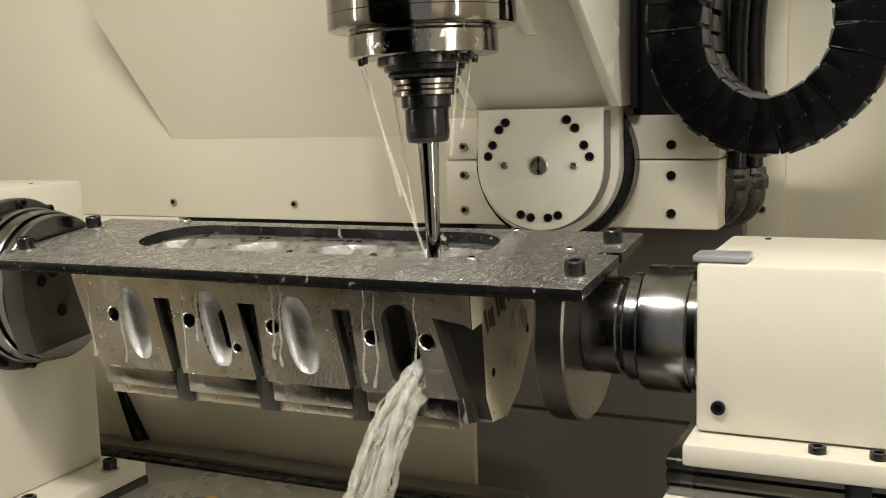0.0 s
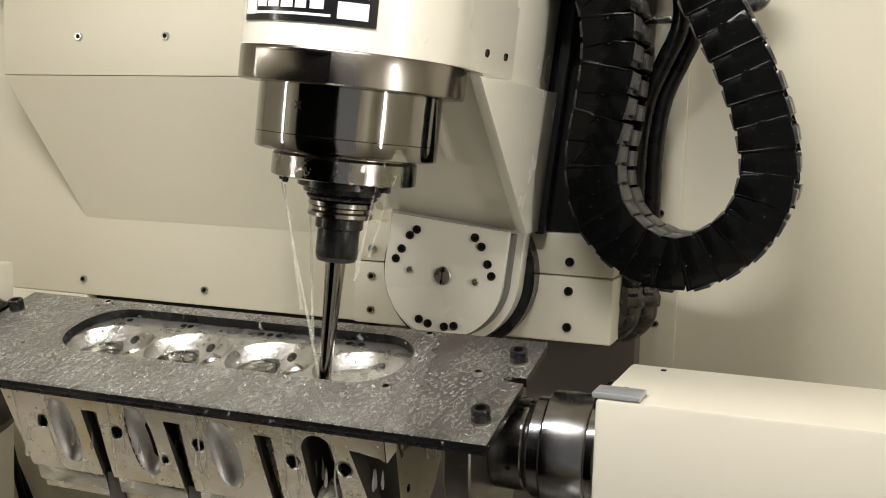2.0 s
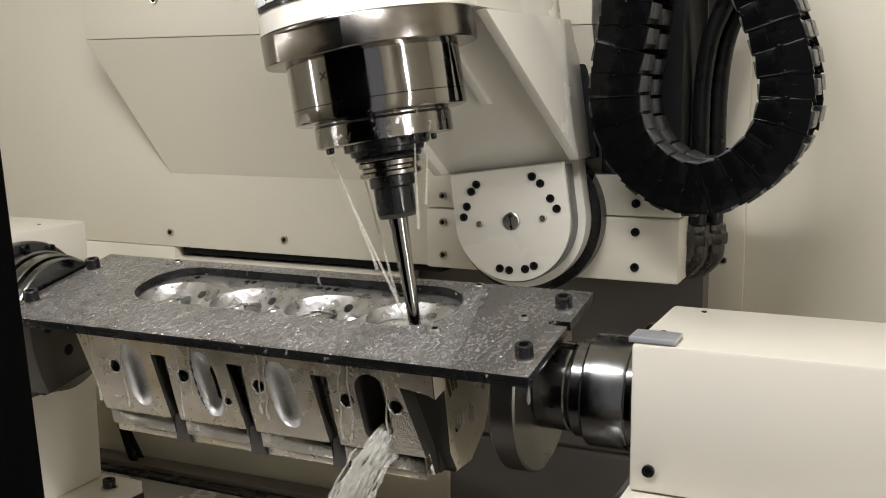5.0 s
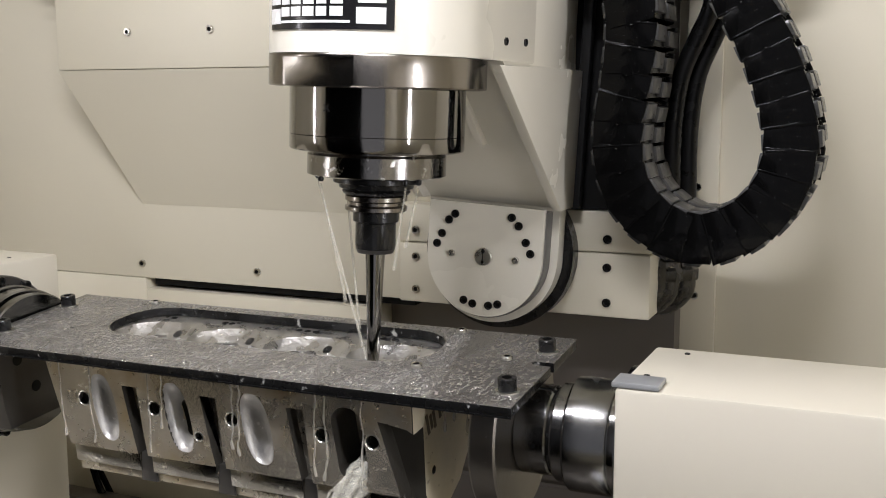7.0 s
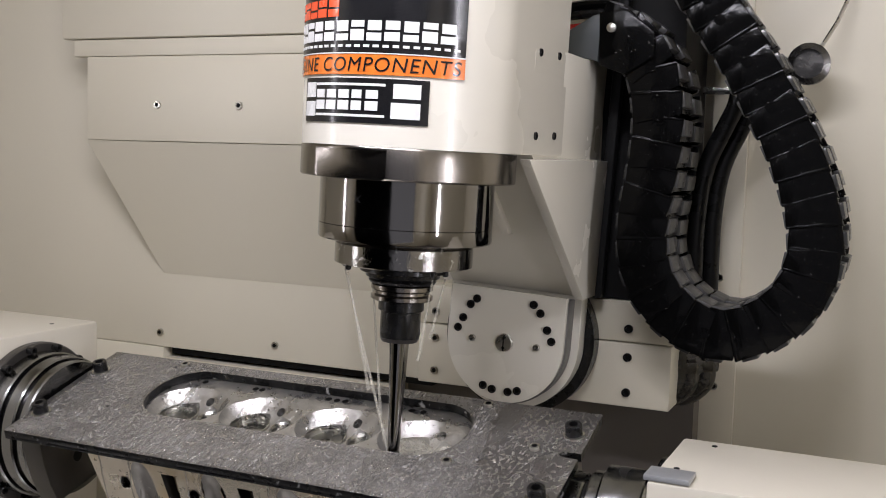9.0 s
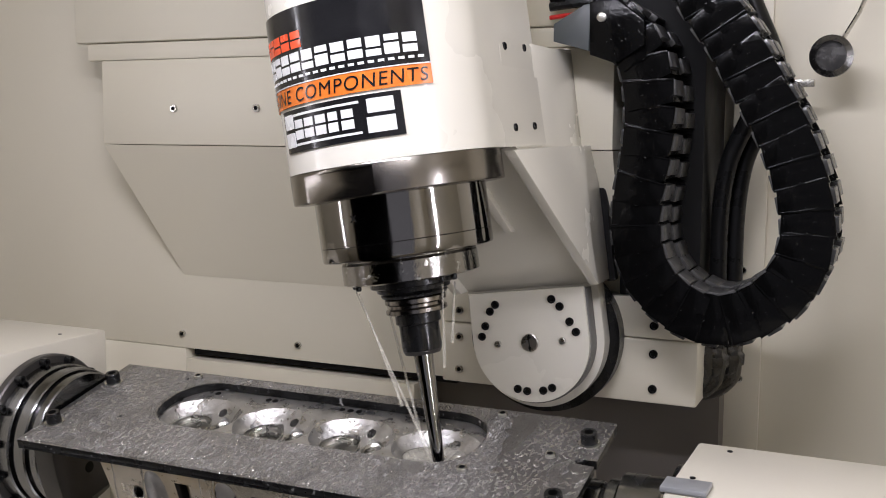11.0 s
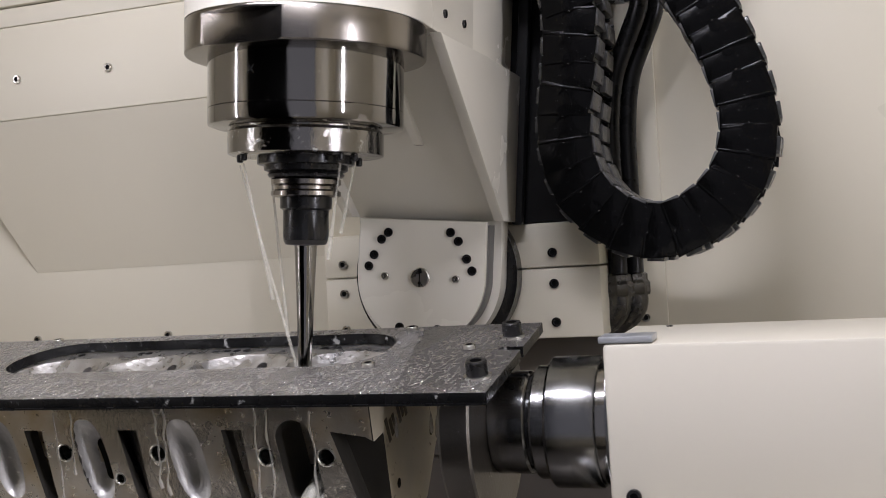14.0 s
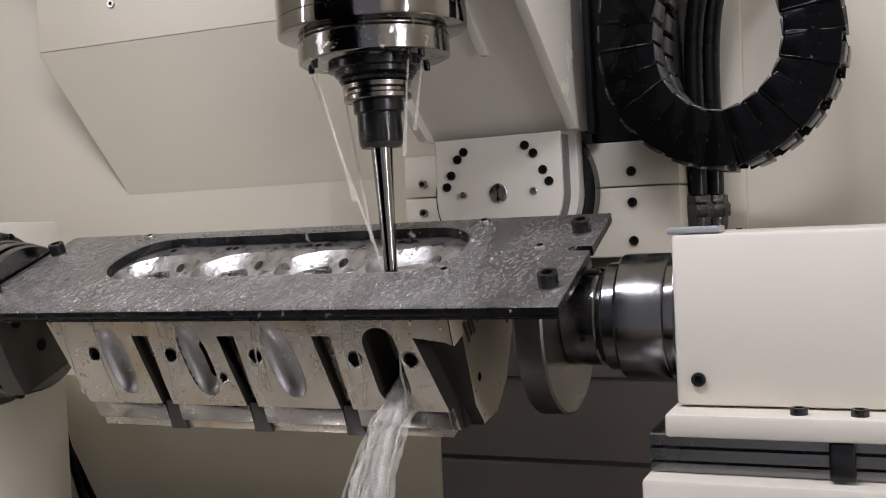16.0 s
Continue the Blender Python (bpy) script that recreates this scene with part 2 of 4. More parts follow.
for dull, gloss in ((DOORBLACK, 0.02), (HOLE, 0.1), (WAYDARK, 0.12), (CHAIN, 0.12), (CHAIN_PAD, 0.3), (RUBBER, 0.25), (BLACK, 0.45), (PLATE_EDGE, 0.3), (COOLANT, 0.4), (ALU_SHADE, 0.2)):
    dull.node_tree.nodes["Principled BSDF"].inputs["Specular IOR Level"].default_value = gloss


# ---- mesh helpers ----
def mesh_of(name, bm, material, smooth=True, sharp=32):
    me = bpy.data.meshes.new(name)
    bmesh.ops.recalc_face_normals(bm, faces=bm.faces)
    bm.to_mesh(me)
    bm.free()
    me.materials.append(material)
    if smooth:
        me.polygons.foreach_set("use_smooth", [True] * len(me.polygons))
        me.set_sharp_from_angle(angle=radians(sharp))
    return me


def part(name, bm, material, parent, label=""):
    ob = new(name, mesh_of(name, bm, material))
    ob.parent = parent
    if label:
        ob["label"] = label
    return ob


def share(name, me, parent, m, label=""):
    ob = new(name, me)
    ob.parent = parent
    ob.matrix_basis = m
    if label:
        ob["label"] = label
    return ob


def empty(name, label, category, at=(0, 0, 0), group="", kind=""):
    ob = new(name)
    ob.empty_display_size = 0.02
    ob.location = at
    return tagged(ob, label, category, group, kind)


def solid(name, bm, material, label, category, group="", kind=""):
    return tagged(new(name, mesh_of(name, bm, material)), label, category, group, kind)


def box(lo, hi, bevel=0.0, bm=None, seg=2):
    bm = bm or bmesh.new()
    g = bmesh.ops.create_cube(bm, size=1)
    for v in g["verts"]:
        v.co = Vector([(lo[k] + hi[k]) / 2 + v.co[k] * (hi[k] - lo[k]) for k in range(3)])
    if bevel:
        edges = {e for v in g["verts"] for e in v.link_edges}
        bmesh.ops.bevel(bm, geom=list(edges), offset=bevel, segments=seg, affect="EDGES", profile=0.5)
    return bm


def lathe(profile, m=None, seg=48, bm=None):
    """Profile of (radius, height) turned round z, closed at both ends on the axis, then moved by m."""
    bm = bm or bmesh.new()
    rings = []
    for r, h in profile:
        rings.append([bm.verts.new((r * math.cos(2 * math.pi * k / seg), r * math.sin(2 * math.pi * k / seg), h)) for k in range(seg)])
    for a, b in zip(rings, rings[1:]):
        for k in range(seg):
            bm.faces.new((a[k], a[(k + 1) % seg], b[(k + 1) % seg], b[k]))
    bm.faces.new(rings[0][::-1])
    bm.faces.new(rings[-1])
    if m:
        bmesh.ops.transform(bm, matrix=m, verts=[v for ring in rings for v in ring])
    return bm


def prism(points, lo, hi, axis="y", bevel=0.0, bm=None):
    """A polygon given in the two other axes, drawn out along one axis."""
    bm = bm or bmesh.new()

    def place(p, d):
        return {"x": (d, p[0], p[1]), "y": (p[0], d, p[1]), "z": (p[0], p[1], d)}[axis]

    a = [bm.verts.new(place(p, lo)) for p in points]
    b = [bm.verts.new(place(p, hi)) for p in points]
    n = len(points)
    faces = [bm.faces.new(a), bm.faces.new(b[::-1])]
    for k in range(n):
        faces.append(bm.faces.new((a[k], b[k], b[(k + 1) % n], a[(k + 1) % n])))
    if bevel:
        bmesh.ops.bevel(bm, geom=list(faces[0].edges) + list(faces[1].edges), offset=bevel, segments=2, affect="EDGES", profile=0.5)
    return bm


def rounded(x0, x1, y0, y1, r, steps=8):
    out = []
    for cx, cy, a0 in ((x1 - r, y1 - r, 0), (x0 + r, y1 - r, 90), (x0 + r, y0 + r, 180), (x1 - r, y0 + r, 270)):
        out += [(cx + r * math.cos(radians(a0 + 90 * k / steps)), cy + r * math.sin(radians(a0 + 90 * k / steps))) for k in range(steps + 1)]
    return out


def tube(points, radius, seg=12, bm=None, wobble=0.0, seed=0):
    """A round tube along a list of points; radius may be a list."""
    bm = bm or bmesh.new()
    pts = [Vector(p) for p in points]
    rad = radius if isinstance(radius, (list, tuple)) else [radius] * len(pts)
    side, rings = Vector((0.3, 1, 0.2)), []
    for k, p in enumerate(pts):
        d = (pts[min(k + 1, len(pts) - 1)] - pts[max(k - 1, 0)]).normalized()
        side = (side - d * side.dot(d)).normalized()
        other = d.cross(side)
        ring = []
        for j in range(seg):
            a = 2 * math.pi * j / seg
            f = rad[k]
            if wobble:
                f *= 1 + wobble * noise.noise((p.x * 90 + math.cos(a) * 1.4 + seed * 7.3, p.y * 90 + math.sin(a) * 1.4, p.z * 70))
            ring.append(bm.verts.new(p + side * (math.cos(a) * f) + other * (math.sin(a) * f)))
        rings.append(ring)
    for a, b in zip(rings, rings[1:]):
        for j in range(seg):
            bm.faces.new((a[j], a[(j + 1) % seg], b[(j + 1) % seg], b[j]))
    bm.faces.new(rings[0][::-1])
    bm.faces.new(rings[-1])
    return bm


def spline(points, n):
    """n points along a smooth curve through the given ones, evenly spaced."""
    p = [Vector(q) for q in points]
    fine = []
    for k in range(len(p) - 1):
        a, b, c, d = p[max(k - 1, 0)], p[k], p[k + 1], p[min(k + 2, len(p) - 1)]
        for j in range(24):
            t = j / 24
            fine.append(0.5 * (2 * b + (c - a) * t + (2 * a - 5 * b + 4 * c - d) * t * t + (3 * b - a - 3 * c + d) * t ** 3))
    fine.append(p[-1])
    run = [0.0]
    for a, b in zip(fine, fine[1:]):
        run.append(run[-1] + (b - a).length)
    out, j = [], 0
    for k in range(n):
        want = run[-1] * k / (n - 1)
        while j < len(run) - 2 and run[j + 1] < want:
            j += 1
        f = (want - run[j]) / max(1e-9, run[j + 1] - run[j])
        out.append(fine[j].lerp(fine[j + 1], min(1, f)))
    return out


def carve(ob, cutters):
    """Cuts closed bmeshes out of a mesh object, for good."""
    depsgraph = bpy.context.evaluated_depsgraph_get
    owner, ob.parent = ob.parent, None
    for bm in cutters:
        me = bpy.data.meshes.new("cutter")
        bmesh.ops.recalc_face_normals(bm, faces=bm.faces)
        bm.to_mesh(me)
        bm.free()
        c = new("cutter", me)
        mod = ob.modifiers.new("cut", "BOOLEAN")
        mod.object, mod.operation, mod.solver = c, "DIFFERENCE", "EXACT"
        done = bpy.data.meshes.new_from_object(ob.evaluated_get(depsgraph()), depsgraph=depsgraph())
        ob.modifiers.clear()
        old, ob.data = ob.data, done
        bpy.data.meshes.remove(old)
        bpy.data.objects.remove(c)
        bpy.data.meshes.remove(me)
    ob.parent = owner
    ob.data.polygons.foreach_set("use_smooth", [True] * len(ob.data.polygons))
    ob.data.set_sharp_from_angle(angle=radians(30))


def rot(rx=0, ry=0, rz=0):
    return Euler([radians(a) for a in (rx, ry, rz)]).to_matrix().to_4x4()


def socket_bolt(r, h, hex_r=None, seg=20):
    """A socket head screw along z, head from 0 to h, with a hexagon socket sunk in."""
    hr = hex_r or r * 0.5
    bm = lathe([(r, 0), (r, h - r * 0.12), (r * 0.92, h), (hr * 1.12, h)], seg=seg)
    top = max(bm.faces, key=lambda f: f.calc_center_median().z * (1 if len(f.verts) > 4 else 0))
    got = bmesh.ops.inset_region(bm, faces=[top], thickness=hr * 0.12)
    bmesh.ops.translate(bm, verts=top.verts, vec=(0, 0, -h * 0.55))
    return bm


BOLT_BLACK = mesh_of("socket_screw", socket_bolt(0.0095, 0.013), BLACK)
BOLT_SMALL = mesh_of("small_screw", socket_bolt(0.0062, 0.004), BLACK)
BOLT_ZINC = mesh_of("zinc_screw", socket_bolt(0.0062, 0.004), ZINC)
BOLT_FACE = mesh_of("face_screw", socket_bolt(0.0058, 0.0025), BLACK)
for me in (BOLT_ZINC, BOLT_FACE, BOLT_SMALL, BOLT_BLACK):
    me.materials.append(HOLE)
    low = min(v.co.z for v in me.vertices)
    wide = max(v.co.x for v in me.vertices)
    for f in me.polygons:
        if f.center.xy.length < wide * 0.56 and f.center.z > low + 0.0001:
            f.material_index = 1
PIN = mesh_of("pin", lathe([(0.0048, 0), (0.0048, 0.0035), (0.0038, 0.0042), (0.0022, 0.0042), (0.0022, 0.0025)], seg=18), ZINC)
WASHER = mesh_of("washer", lathe([(0.0125, 0), (0.0125, 0.002), (0.006, 0.002)], seg=24), ZINC)
TO_FRONT = rot(90, 0, 0)      # z to -y
TO_RIGHT = rot(0, 90, 0)      # z to +x


def screw(name, me, parent, at, turn=TO_FRONT, label=""):
    return share(name, me, parent, Matrix.Translation(at) @ turn, label)


# ---- the enclosure ----
def enclosure():
    tagged(new("wall_back", mesh_of("wall_back", box((-2.0, 0.256, 0.3), (2.0, 0.30, 2.5)), CREAM)), "cream painted sheet metal back wall of the machine", "wall", kind="structure")
    tagged(new("wall_left", mesh_of("wall_left", box((-2.04, -1.6, 0.3), (-2.0, 0.30, 2.5)), CREAM)), "cream painted side wall of the machine", "wall", kind="structure")
    tagged(new("wall_right", mesh_of("wall_right", box((2.0, -1.6, 0.3), (2.04, 0.30, 2.5)), CREAM)), "cream painted side wall of the machine", "wall", kind="structure")
    tagged(new("ceiling", mesh_of("ceiling", box((-2.04, -1.6, 2.5), (2.04, 0.30, 2.54)), CREAM)), "cream painted roof of the machine", "ceiling", kind="structure")
    tagged(new("floor", mesh_of("floor", box((-2.04, -1.6, 0.26), (2.04, 0.30, 0.30)), STAINLESS)), "dark wet chip tray under the table", "floor", kind="structure")
    front = box((-2.04, -1.64, 0.26), (-0.95, -1.6, 2.54))
    box((0.95, -1.64, 0.26), (2.04, -1.6, 2.54), bm=front)
    box((-0.95, -1.64, 2.2), (0.95, -1.6, 2.54), bm=front)
    box((-0.95, -1.64, 0.26), (0.95, -1.6, 0.75), bm=front)
    tagged(new("wall_front", mesh_of("wall_front", front, CREAM)), "cream front wall with a wide door opening", "wall", kind="structure")
    lowbm = box((-1.99, 0.1305, 0.855), (-0.687, 0.20, 1.204), 0.001)
    box((-0.686, 0.1305, 0.855), (-0.24, 0.20, 1.186), 0.001, lowbm)
    box((-1.99, 0.0085, 0.855), (-0.240, 0.130, 1.058), 0.001, lowbm)
    box((-1.99, -0.005, 0.855), (-0.097, 0.008, 1.06), 0.003, lowbm)
    low = tagged(new("wall_lower", mesh_of("wall_lower", lowbm, CREAM)), "cream sheet cover below the carriage", "wall cover", kind="structure")
    st = prism([(0.20, 0.3), (0.20, 0.905), (0.208, 0.908), (0.208, 0.914), (0.20, 0.917), (0.20, 1.028), (0.206, 1.030), (0.206, 1.034), (0.20, 1.037), (0.20, 1.21), (0.25, 1.21), (0.25, 0.3)], -1.9, 0.225, "x")
    tagged(new("wall_stainless", mesh_of("wall_stainless", st, STAINLESS)), "dark wet stainless splash wall with folded seams", "splash wall", kind="structure")


def work_lights():
    made = None
    for (x, y, z), watts in zip(LAMPS, LAMP_POWER):
        t = empty("work_light", "slim upright white tube lamp on the side wall", "lamp", (x, y, z), "tube lamps")
        part("housing", box((-0.03, -0.03, -0.62), (0.03, 0.03, 0.62), 0.006), CLAMP, t)
        d = (Vector(AIM) - Vector((x, y, z)))
        d.z = 0
        d.normalize()
        glass = part("tube", tube([d * 0.055 + Vector((0, 0, h)) for h in (-0.6, 0, 0.6)], 0.018, 16), GLOW, t, "glowing white tube")
        lamp = bpy.data.lights.new("tube_light", "AREA")
        lamp.shape, lamp.size, lamp.size_y, lamp.energy = "RECTANGLE", 0.05, 1.15, watts
        lamp.color = (1.0, 0.96, 0.88)
        ob = new("tube_light", lamp)
        ob.matrix_basis = look(Vector((x, y, z)) + d * 0.085, Vector((x, y, z)) + d)
    t = empty("strip_lamp", "long white strip lamp hung under the roof", "lamp", (0.06, -0.98, 2.25))
    for x in (-0.35, 0.35):
        part("hanger", box((x - 0.012, -0.012, 0.0455), (x + 0.012, 0.012, 0.25), 0.002), CLAMP, t)
    part("housing", box((-0.45, -0.06, 0), (0.45, 0.06, 0.045), 0.006), CLAMP, t)
    part("diffuser", box((-0.43, -0.045, -0.006), (0.43, 0.045, 0.001), 0.003), GLOW, t, "glowing white strip")
    lamp = bpy.data.lights.new("strip_light", "AREA")
    lamp.shape, lamp.size, lamp.size_y, lamp.energy, lamp.color = "RECTANGLE", 0.86, 0.09, STRIP_POWER, (1.0, 0.96, 0.88)
    ob = new("strip_light", lamp)
    ob.matrix_basis = look((0.06, -0.97, 2.235), (0.12, -0.15, 1.25))


# ---- the carriage behind the head ----
def carriage():
    t = empty("carriage", "cream machine carriage with a sloped underside panel and socket screws", "machine carriage", (0, 0.1, 1.2))
    o = Matrix.Translation((0, -0.1, -1.2))

    def p(name, bm, m, label=""):
        bmesh.ops.transform(bm, matrix=o, verts=bm.verts)
        return part(name, bm, m, t, label)

    strip = p("lower_panel", box((-1.99, 0.13, 1.2045), (-0.172, 0.25, 2.49), 0.003), CREAM)
    # Dark strip put in for the shadow gap under the lower panel.
    p("shade_strip", box((-0.679, 0.145, 1.192), (-0.172, 0.25, 1.2025)), WAYDARK, "dark shadow gap strip")
    sl = bmesh.new()
    a = [(-0.686, 0.1295, 1.3352), (0.10, 0.1295, 1.3352), (0.10, 0.035, 1.562), (-0.772, 0.035, 1.562)]
    b = [(-0.686, 0.25, 1.3352), (0.10, 0.25, 1.3352), (0.10, 0.25, 1.562), (-0.772, 0.25, 1.562)]
    va, vb = [sl.verts.new(q) for q in a], [sl.verts.new(q) for q in b]
    sl.faces.new(va)
    sl.faces.new(vb[::-1])
    for k in range(4):
        sl.faces.new((va[k], vb[k], vb[(k + 1) % 4], va[(k + 1) % 4]))
    p("sloped_panel", sl, CREAM)
    p("upper_panel", box((-0.772, 0.035, 1.563), (0.10, 0.25, 1.700), 0.002), CREAM)
    p("ledge", box((-0.800, 0.0345, 1.7005), (0.10, 0.25, 1.728), 0.002), CREAM)
    p("top_cover", box((-0.822, 0.029, 1.729), (0.10, 0.25, 2.3), 0.004), CREAM)
    p("base_block", box((-0.170, 0.085, 1.211), (0.212, 0.25, 1.301), 0.003), CREAM)
    p("upper_block", box((-0.170, 0.086, 1.3025), (0.212, 0.25, 1.36), 0.003), CREAM)
    p("way_cover", box((0.10, 0.088, 1.361), (0.211, 0.25, 2.3), 0.003), WAYDARK, "black way cover")
    for x, z in ((-0.692, 1.2305), (-0.454, 1.2305)):
        screw("screw", BOLT_ZINC, t, o @ Vector((x, 0.13, z)), label="zinc socket screw")
    for x, z in ((-0.6316, 1.6215), (-0.473, 1.6215)):
        screw("screw", BOLT_ZINC, t, o @ Vector((x + 0.008, 0.035, z)), label="zinc socket screw")
    for z in (1.3212, 1.2813, 1.2317):
        screw("screw", BOLT_SMALL, t, o @ Vector((0.1516, 0.0855, z)))
        screw("screw", BOLT_ZINC, t, o @ Vector((-0.1415, 0.0855, z - 0.0005)), label="zinc socket screw")
    wb = empty("wall_panel", "cream screwed wall panel edge beside the hose", "wall panel", (0.245, 0.25, 1.38))
    part("panel", box((-0.021, -0.006, -0.28), (0.03, 0.004, 0.5), 0.001), CREAM, wb)
    for z in (-0.158, 0.005, 0.169):
        screw("screw", BOLT_ZINC, wb, (0, -0.006, z))


# ---- the spindle head, in the space of its tilt axis ----
LEAN = Matrix.Translation((-0.014, -0.295, -0.08)) @ rot(0, -1.4, 0) @ Matrix.Translation((0.0, 0.0, 0.08))   # spindle space: z above the pivot


def d_shape(r, top):
    pts = [(r, top)] + [(r * math.cos(radians(a)), r * math.sin(radians(a))) for a in range(0, -181, -6)] + [(-r, top)]
    return pts


def on_housing(angle, z, off=0.0):
    r = 0.1175 + off
    return Vector((r * math.cos(radians(angle)), r * math.sin(radians(angle)), z))


def film(a0, a1, z0, z1, off, steps=24):
    bm = bmesh.new()
    rows = []
    for o2 in (off - 0.0012, off):
        rows.append([[bm.verts.new(on_housing(a0 + (a1 - a0) * k / steps, z, o2)) for k in range(steps + 1)] for z in (z0, z1)])
    for k in range(steps):
        bm.faces.new((rows[1][0][k], rows[1][0][k + 1], rows[1][1][k + 1], rows[1][1][k]))
        bm.faces.new((rows[0][0][k], rows[0][1][k], rows[0][1][k + 1], rows[0][0][k + 1]))
        bm.faces.new((rows[0][0][k], rows[0][0][k + 1], rows[1][0][k + 1], rows[1][0][k]))
        bm.faces.new((rows[0][1][k], rows[1][1][k], rows[1][1][k + 1], rows[0][1][k + 1]))
    for k in (0, steps):
        bm.faces.new((rows[0][0][k], rows[1][0][k], rows[1][1][k], rows[0][1][k]))
    return bm


def lettering(text, a0, a1, z0, z1, off):
    """Words bent round the housing between two angles and two heights."""
    cu = bpy.data.curves.new("words", "FONT")
    cu.body, cu.shear, cu.space_character = text, 0.15, 1.12
    cu.offset = 0.0
    ob = new("words", cu)
    dg = bpy.context.evaluated_depsgraph_get()
    me = bpy.data.meshes.new_from_object(ob.evaluated_get(dg), depsgraph=dg)
    bpy.data.objects.remove(ob)
    bm = bmesh.new()
    bm.from_mesh(me)
    bpy.data.meshes.remove(me)
    xs, ys = [v.co.x for v in bm.verts], [v.co.y for v in bm.verts]
    for v in bm.verts:
        a = a0 + (a1 - a0) * (v.co.x - min(xs)) / (max(xs) - min(xs))
        z = z0 + (z1 - z0) * (v.co.y - min(ys)) / (max(ys) - min(ys))
        v.co = on_housing(a, z, off)
    return bm


def spindle_head():
    t = empty("spindle_head", "cream tilting spindle head with a steel nose and stickers", "spindle head", PIVOT)
    HEAD.append(t)
    # tilt joint
    part("joint_face", prism(d_shape(0.084, 0.072), 0.0, 0.008, "y", 0.0015), HOUSE, t, "cream rounded joint cover")
    part("seal_band", prism(d_shape(0.0865, 0.068), 0.006, 0.03, "y", 0.001), GREYRUB, t, "grey rubber seal")
    part("joint_body", prism(d_shape(0.097, 0.074), 0.028, 0.055, "y", 0.002), HOUSE, t)
    part("joint_ring", lathe([(0.1105, 0), (0.1105, 0.026), (0.095, 0.026)], Matrix.Translation((0, 0.083, 0)) @ TO_FRONT, 64), BLACK, t, "black bearing ring")
    hub = part("hub", lathe([(0.0125, 0), (0.0125, 0.0025), (0.011, 0.0035)], Matrix.Translation((0, 0.0, 0)) @ TO_FRONT, 32), ZINC, t, "slotted steel hub")
    slot = box((-0.0008, -0.0042, -0.0115), (0.0008, -0.003, 0.0115))
    part("slot", slot, BLACK, hub)
    for z in (0.007, -0.007):
        part("pin_hole", lathe([(0.002, 0), (0.002, 0.001)], Matrix.Translation((0, -0.0032, z)) @ TO_FRONT, 12), HOLE, hub)
    for x, z in ((-0.0446, 0.055), (-0.0535, 0.046), (-0.063, 0.026), (-0.0697, 0.0115), (0.038, 0.0575), (0.0485, 0.047), (0.060, 0.0255), (0.0673, 0.011),
                 (-0.0255, -0.064), (-0.012, -0.0675), (0.0115, -0.0675), (0.0248, -0.064)):
        screw("screw", BOLT_FACE, t, (x, 0.0, z))
    for x in (-0.047, 0.047):
        screw("pin", PIN, t, (x, 0.0, 0.0), label="small zinc pin screw")
    # arm with two gussets and the shaded web between them
    prof = [(0.0, 0.073), (-0.262, 0.2555), (-0.10, 0.2575), (0.055, 0.2575), (0.055, 0.073)]
    part("gusset", prism(prof, 0.093, 0.106, "x", 0.0015), HOUSE, t)
    part("gusset", prism(prof, -0.107, -0.094, "x", 0.0015), HOUSE, t)
    part("side_cover", box((0.070, -0.13, 0.2578), (0.0932, 0.055, 0.384), 0.0015), HOUSE, t)
    web = [(0.004, 0.0735), (-0.255, 0.272), (-0.255, 0.375), (0.02, 0.388), (0.02, 0.0735)]
    part("web", prism([(y + 0.020, z) for y, z in web], -0.094, 0.093, "x"), HOUSE, t)
    part("rib", prism([(-0.10, 0.158), (-0.20, 0.235), (-0.16, 0.235), (-0.08, 0.158)], 0.020, 0.030, "x", 0.001), HOUSE, t)
    part("back_seal", box((0.100, 0.056, 0.07), (0.114, 0.072, 0.8), 0.003), WAYDARK, t, "black edge seal")
    # housing round the spindle, rounded in front
    sec = [(0.1175 * math.cos(radians(a)), 0.1175 * math.sin(radians(a))) for a in range(0, -181, -5)] + [(-0.1175, 0.176), (0.1175, 0.176)]
    house = prism(sec, 0.2575, 0.84, "z", 0.003)
    bmesh.ops.transform(house, matrix=LEAN, verts=house.verts)
    h = part("housing", house, HOUSE, t, "glossy cream rounded housing")
    for y, z in ((0.075, 0.279), (0.1405, 0.281), (0.075, 0.371), (0.1405, 0.3735)):
        screw("screw", BOLT_SMALL, h, LEAN @ Vector((0.1170, y, z)), TO_RIGHT).scale = (0.72, 0.72, 0.7)

    def lean(name, bm, m, label="", under=t):
        bmesh.ops.transform(bm, matrix=LEAN, verts=bm.verts)
        return part(name, bm, m, under, label)

    fl = part("flange", lathe([(0.108, 0.2235), (0.1165, 0.2245), (0.1178, 0.226), (0.1178, 0.2555), (0.117, 0.257)], seg=96), FLANGE, t, "wide dark steel flange with a milled flat")
    flat = box((0.1095, -0.2, 0.21), (0.3, 0.2, 0.2535))
    bmesh.ops.transform(flat, matrix=rot(0, 0, -97), verts=flat.verts)
    carve(fl, [flat])
    fl.data.transform(LEAN)
    body = lean("spindle_body", lathe([(0.09, 0.1565), (0.0948, 0.158), (0.0957, 0.160), (0.0957, 0.1735), (0.0951, 0.174), (0.0957, 0.1745), (0.0957, 0.220), (0.0957, 0.2235)], seg=96), STEEL, "polished steel spindle body")
    ring = lean("coolant_ring", lathe([(0.0725, 0.1295), (0.0763, 0.131), (0.0763, 0.152), (0.074, 0.155), (0.074, 0.158)], seg=96), WET_STEEL, "polished steel coolant ring with wet rim")
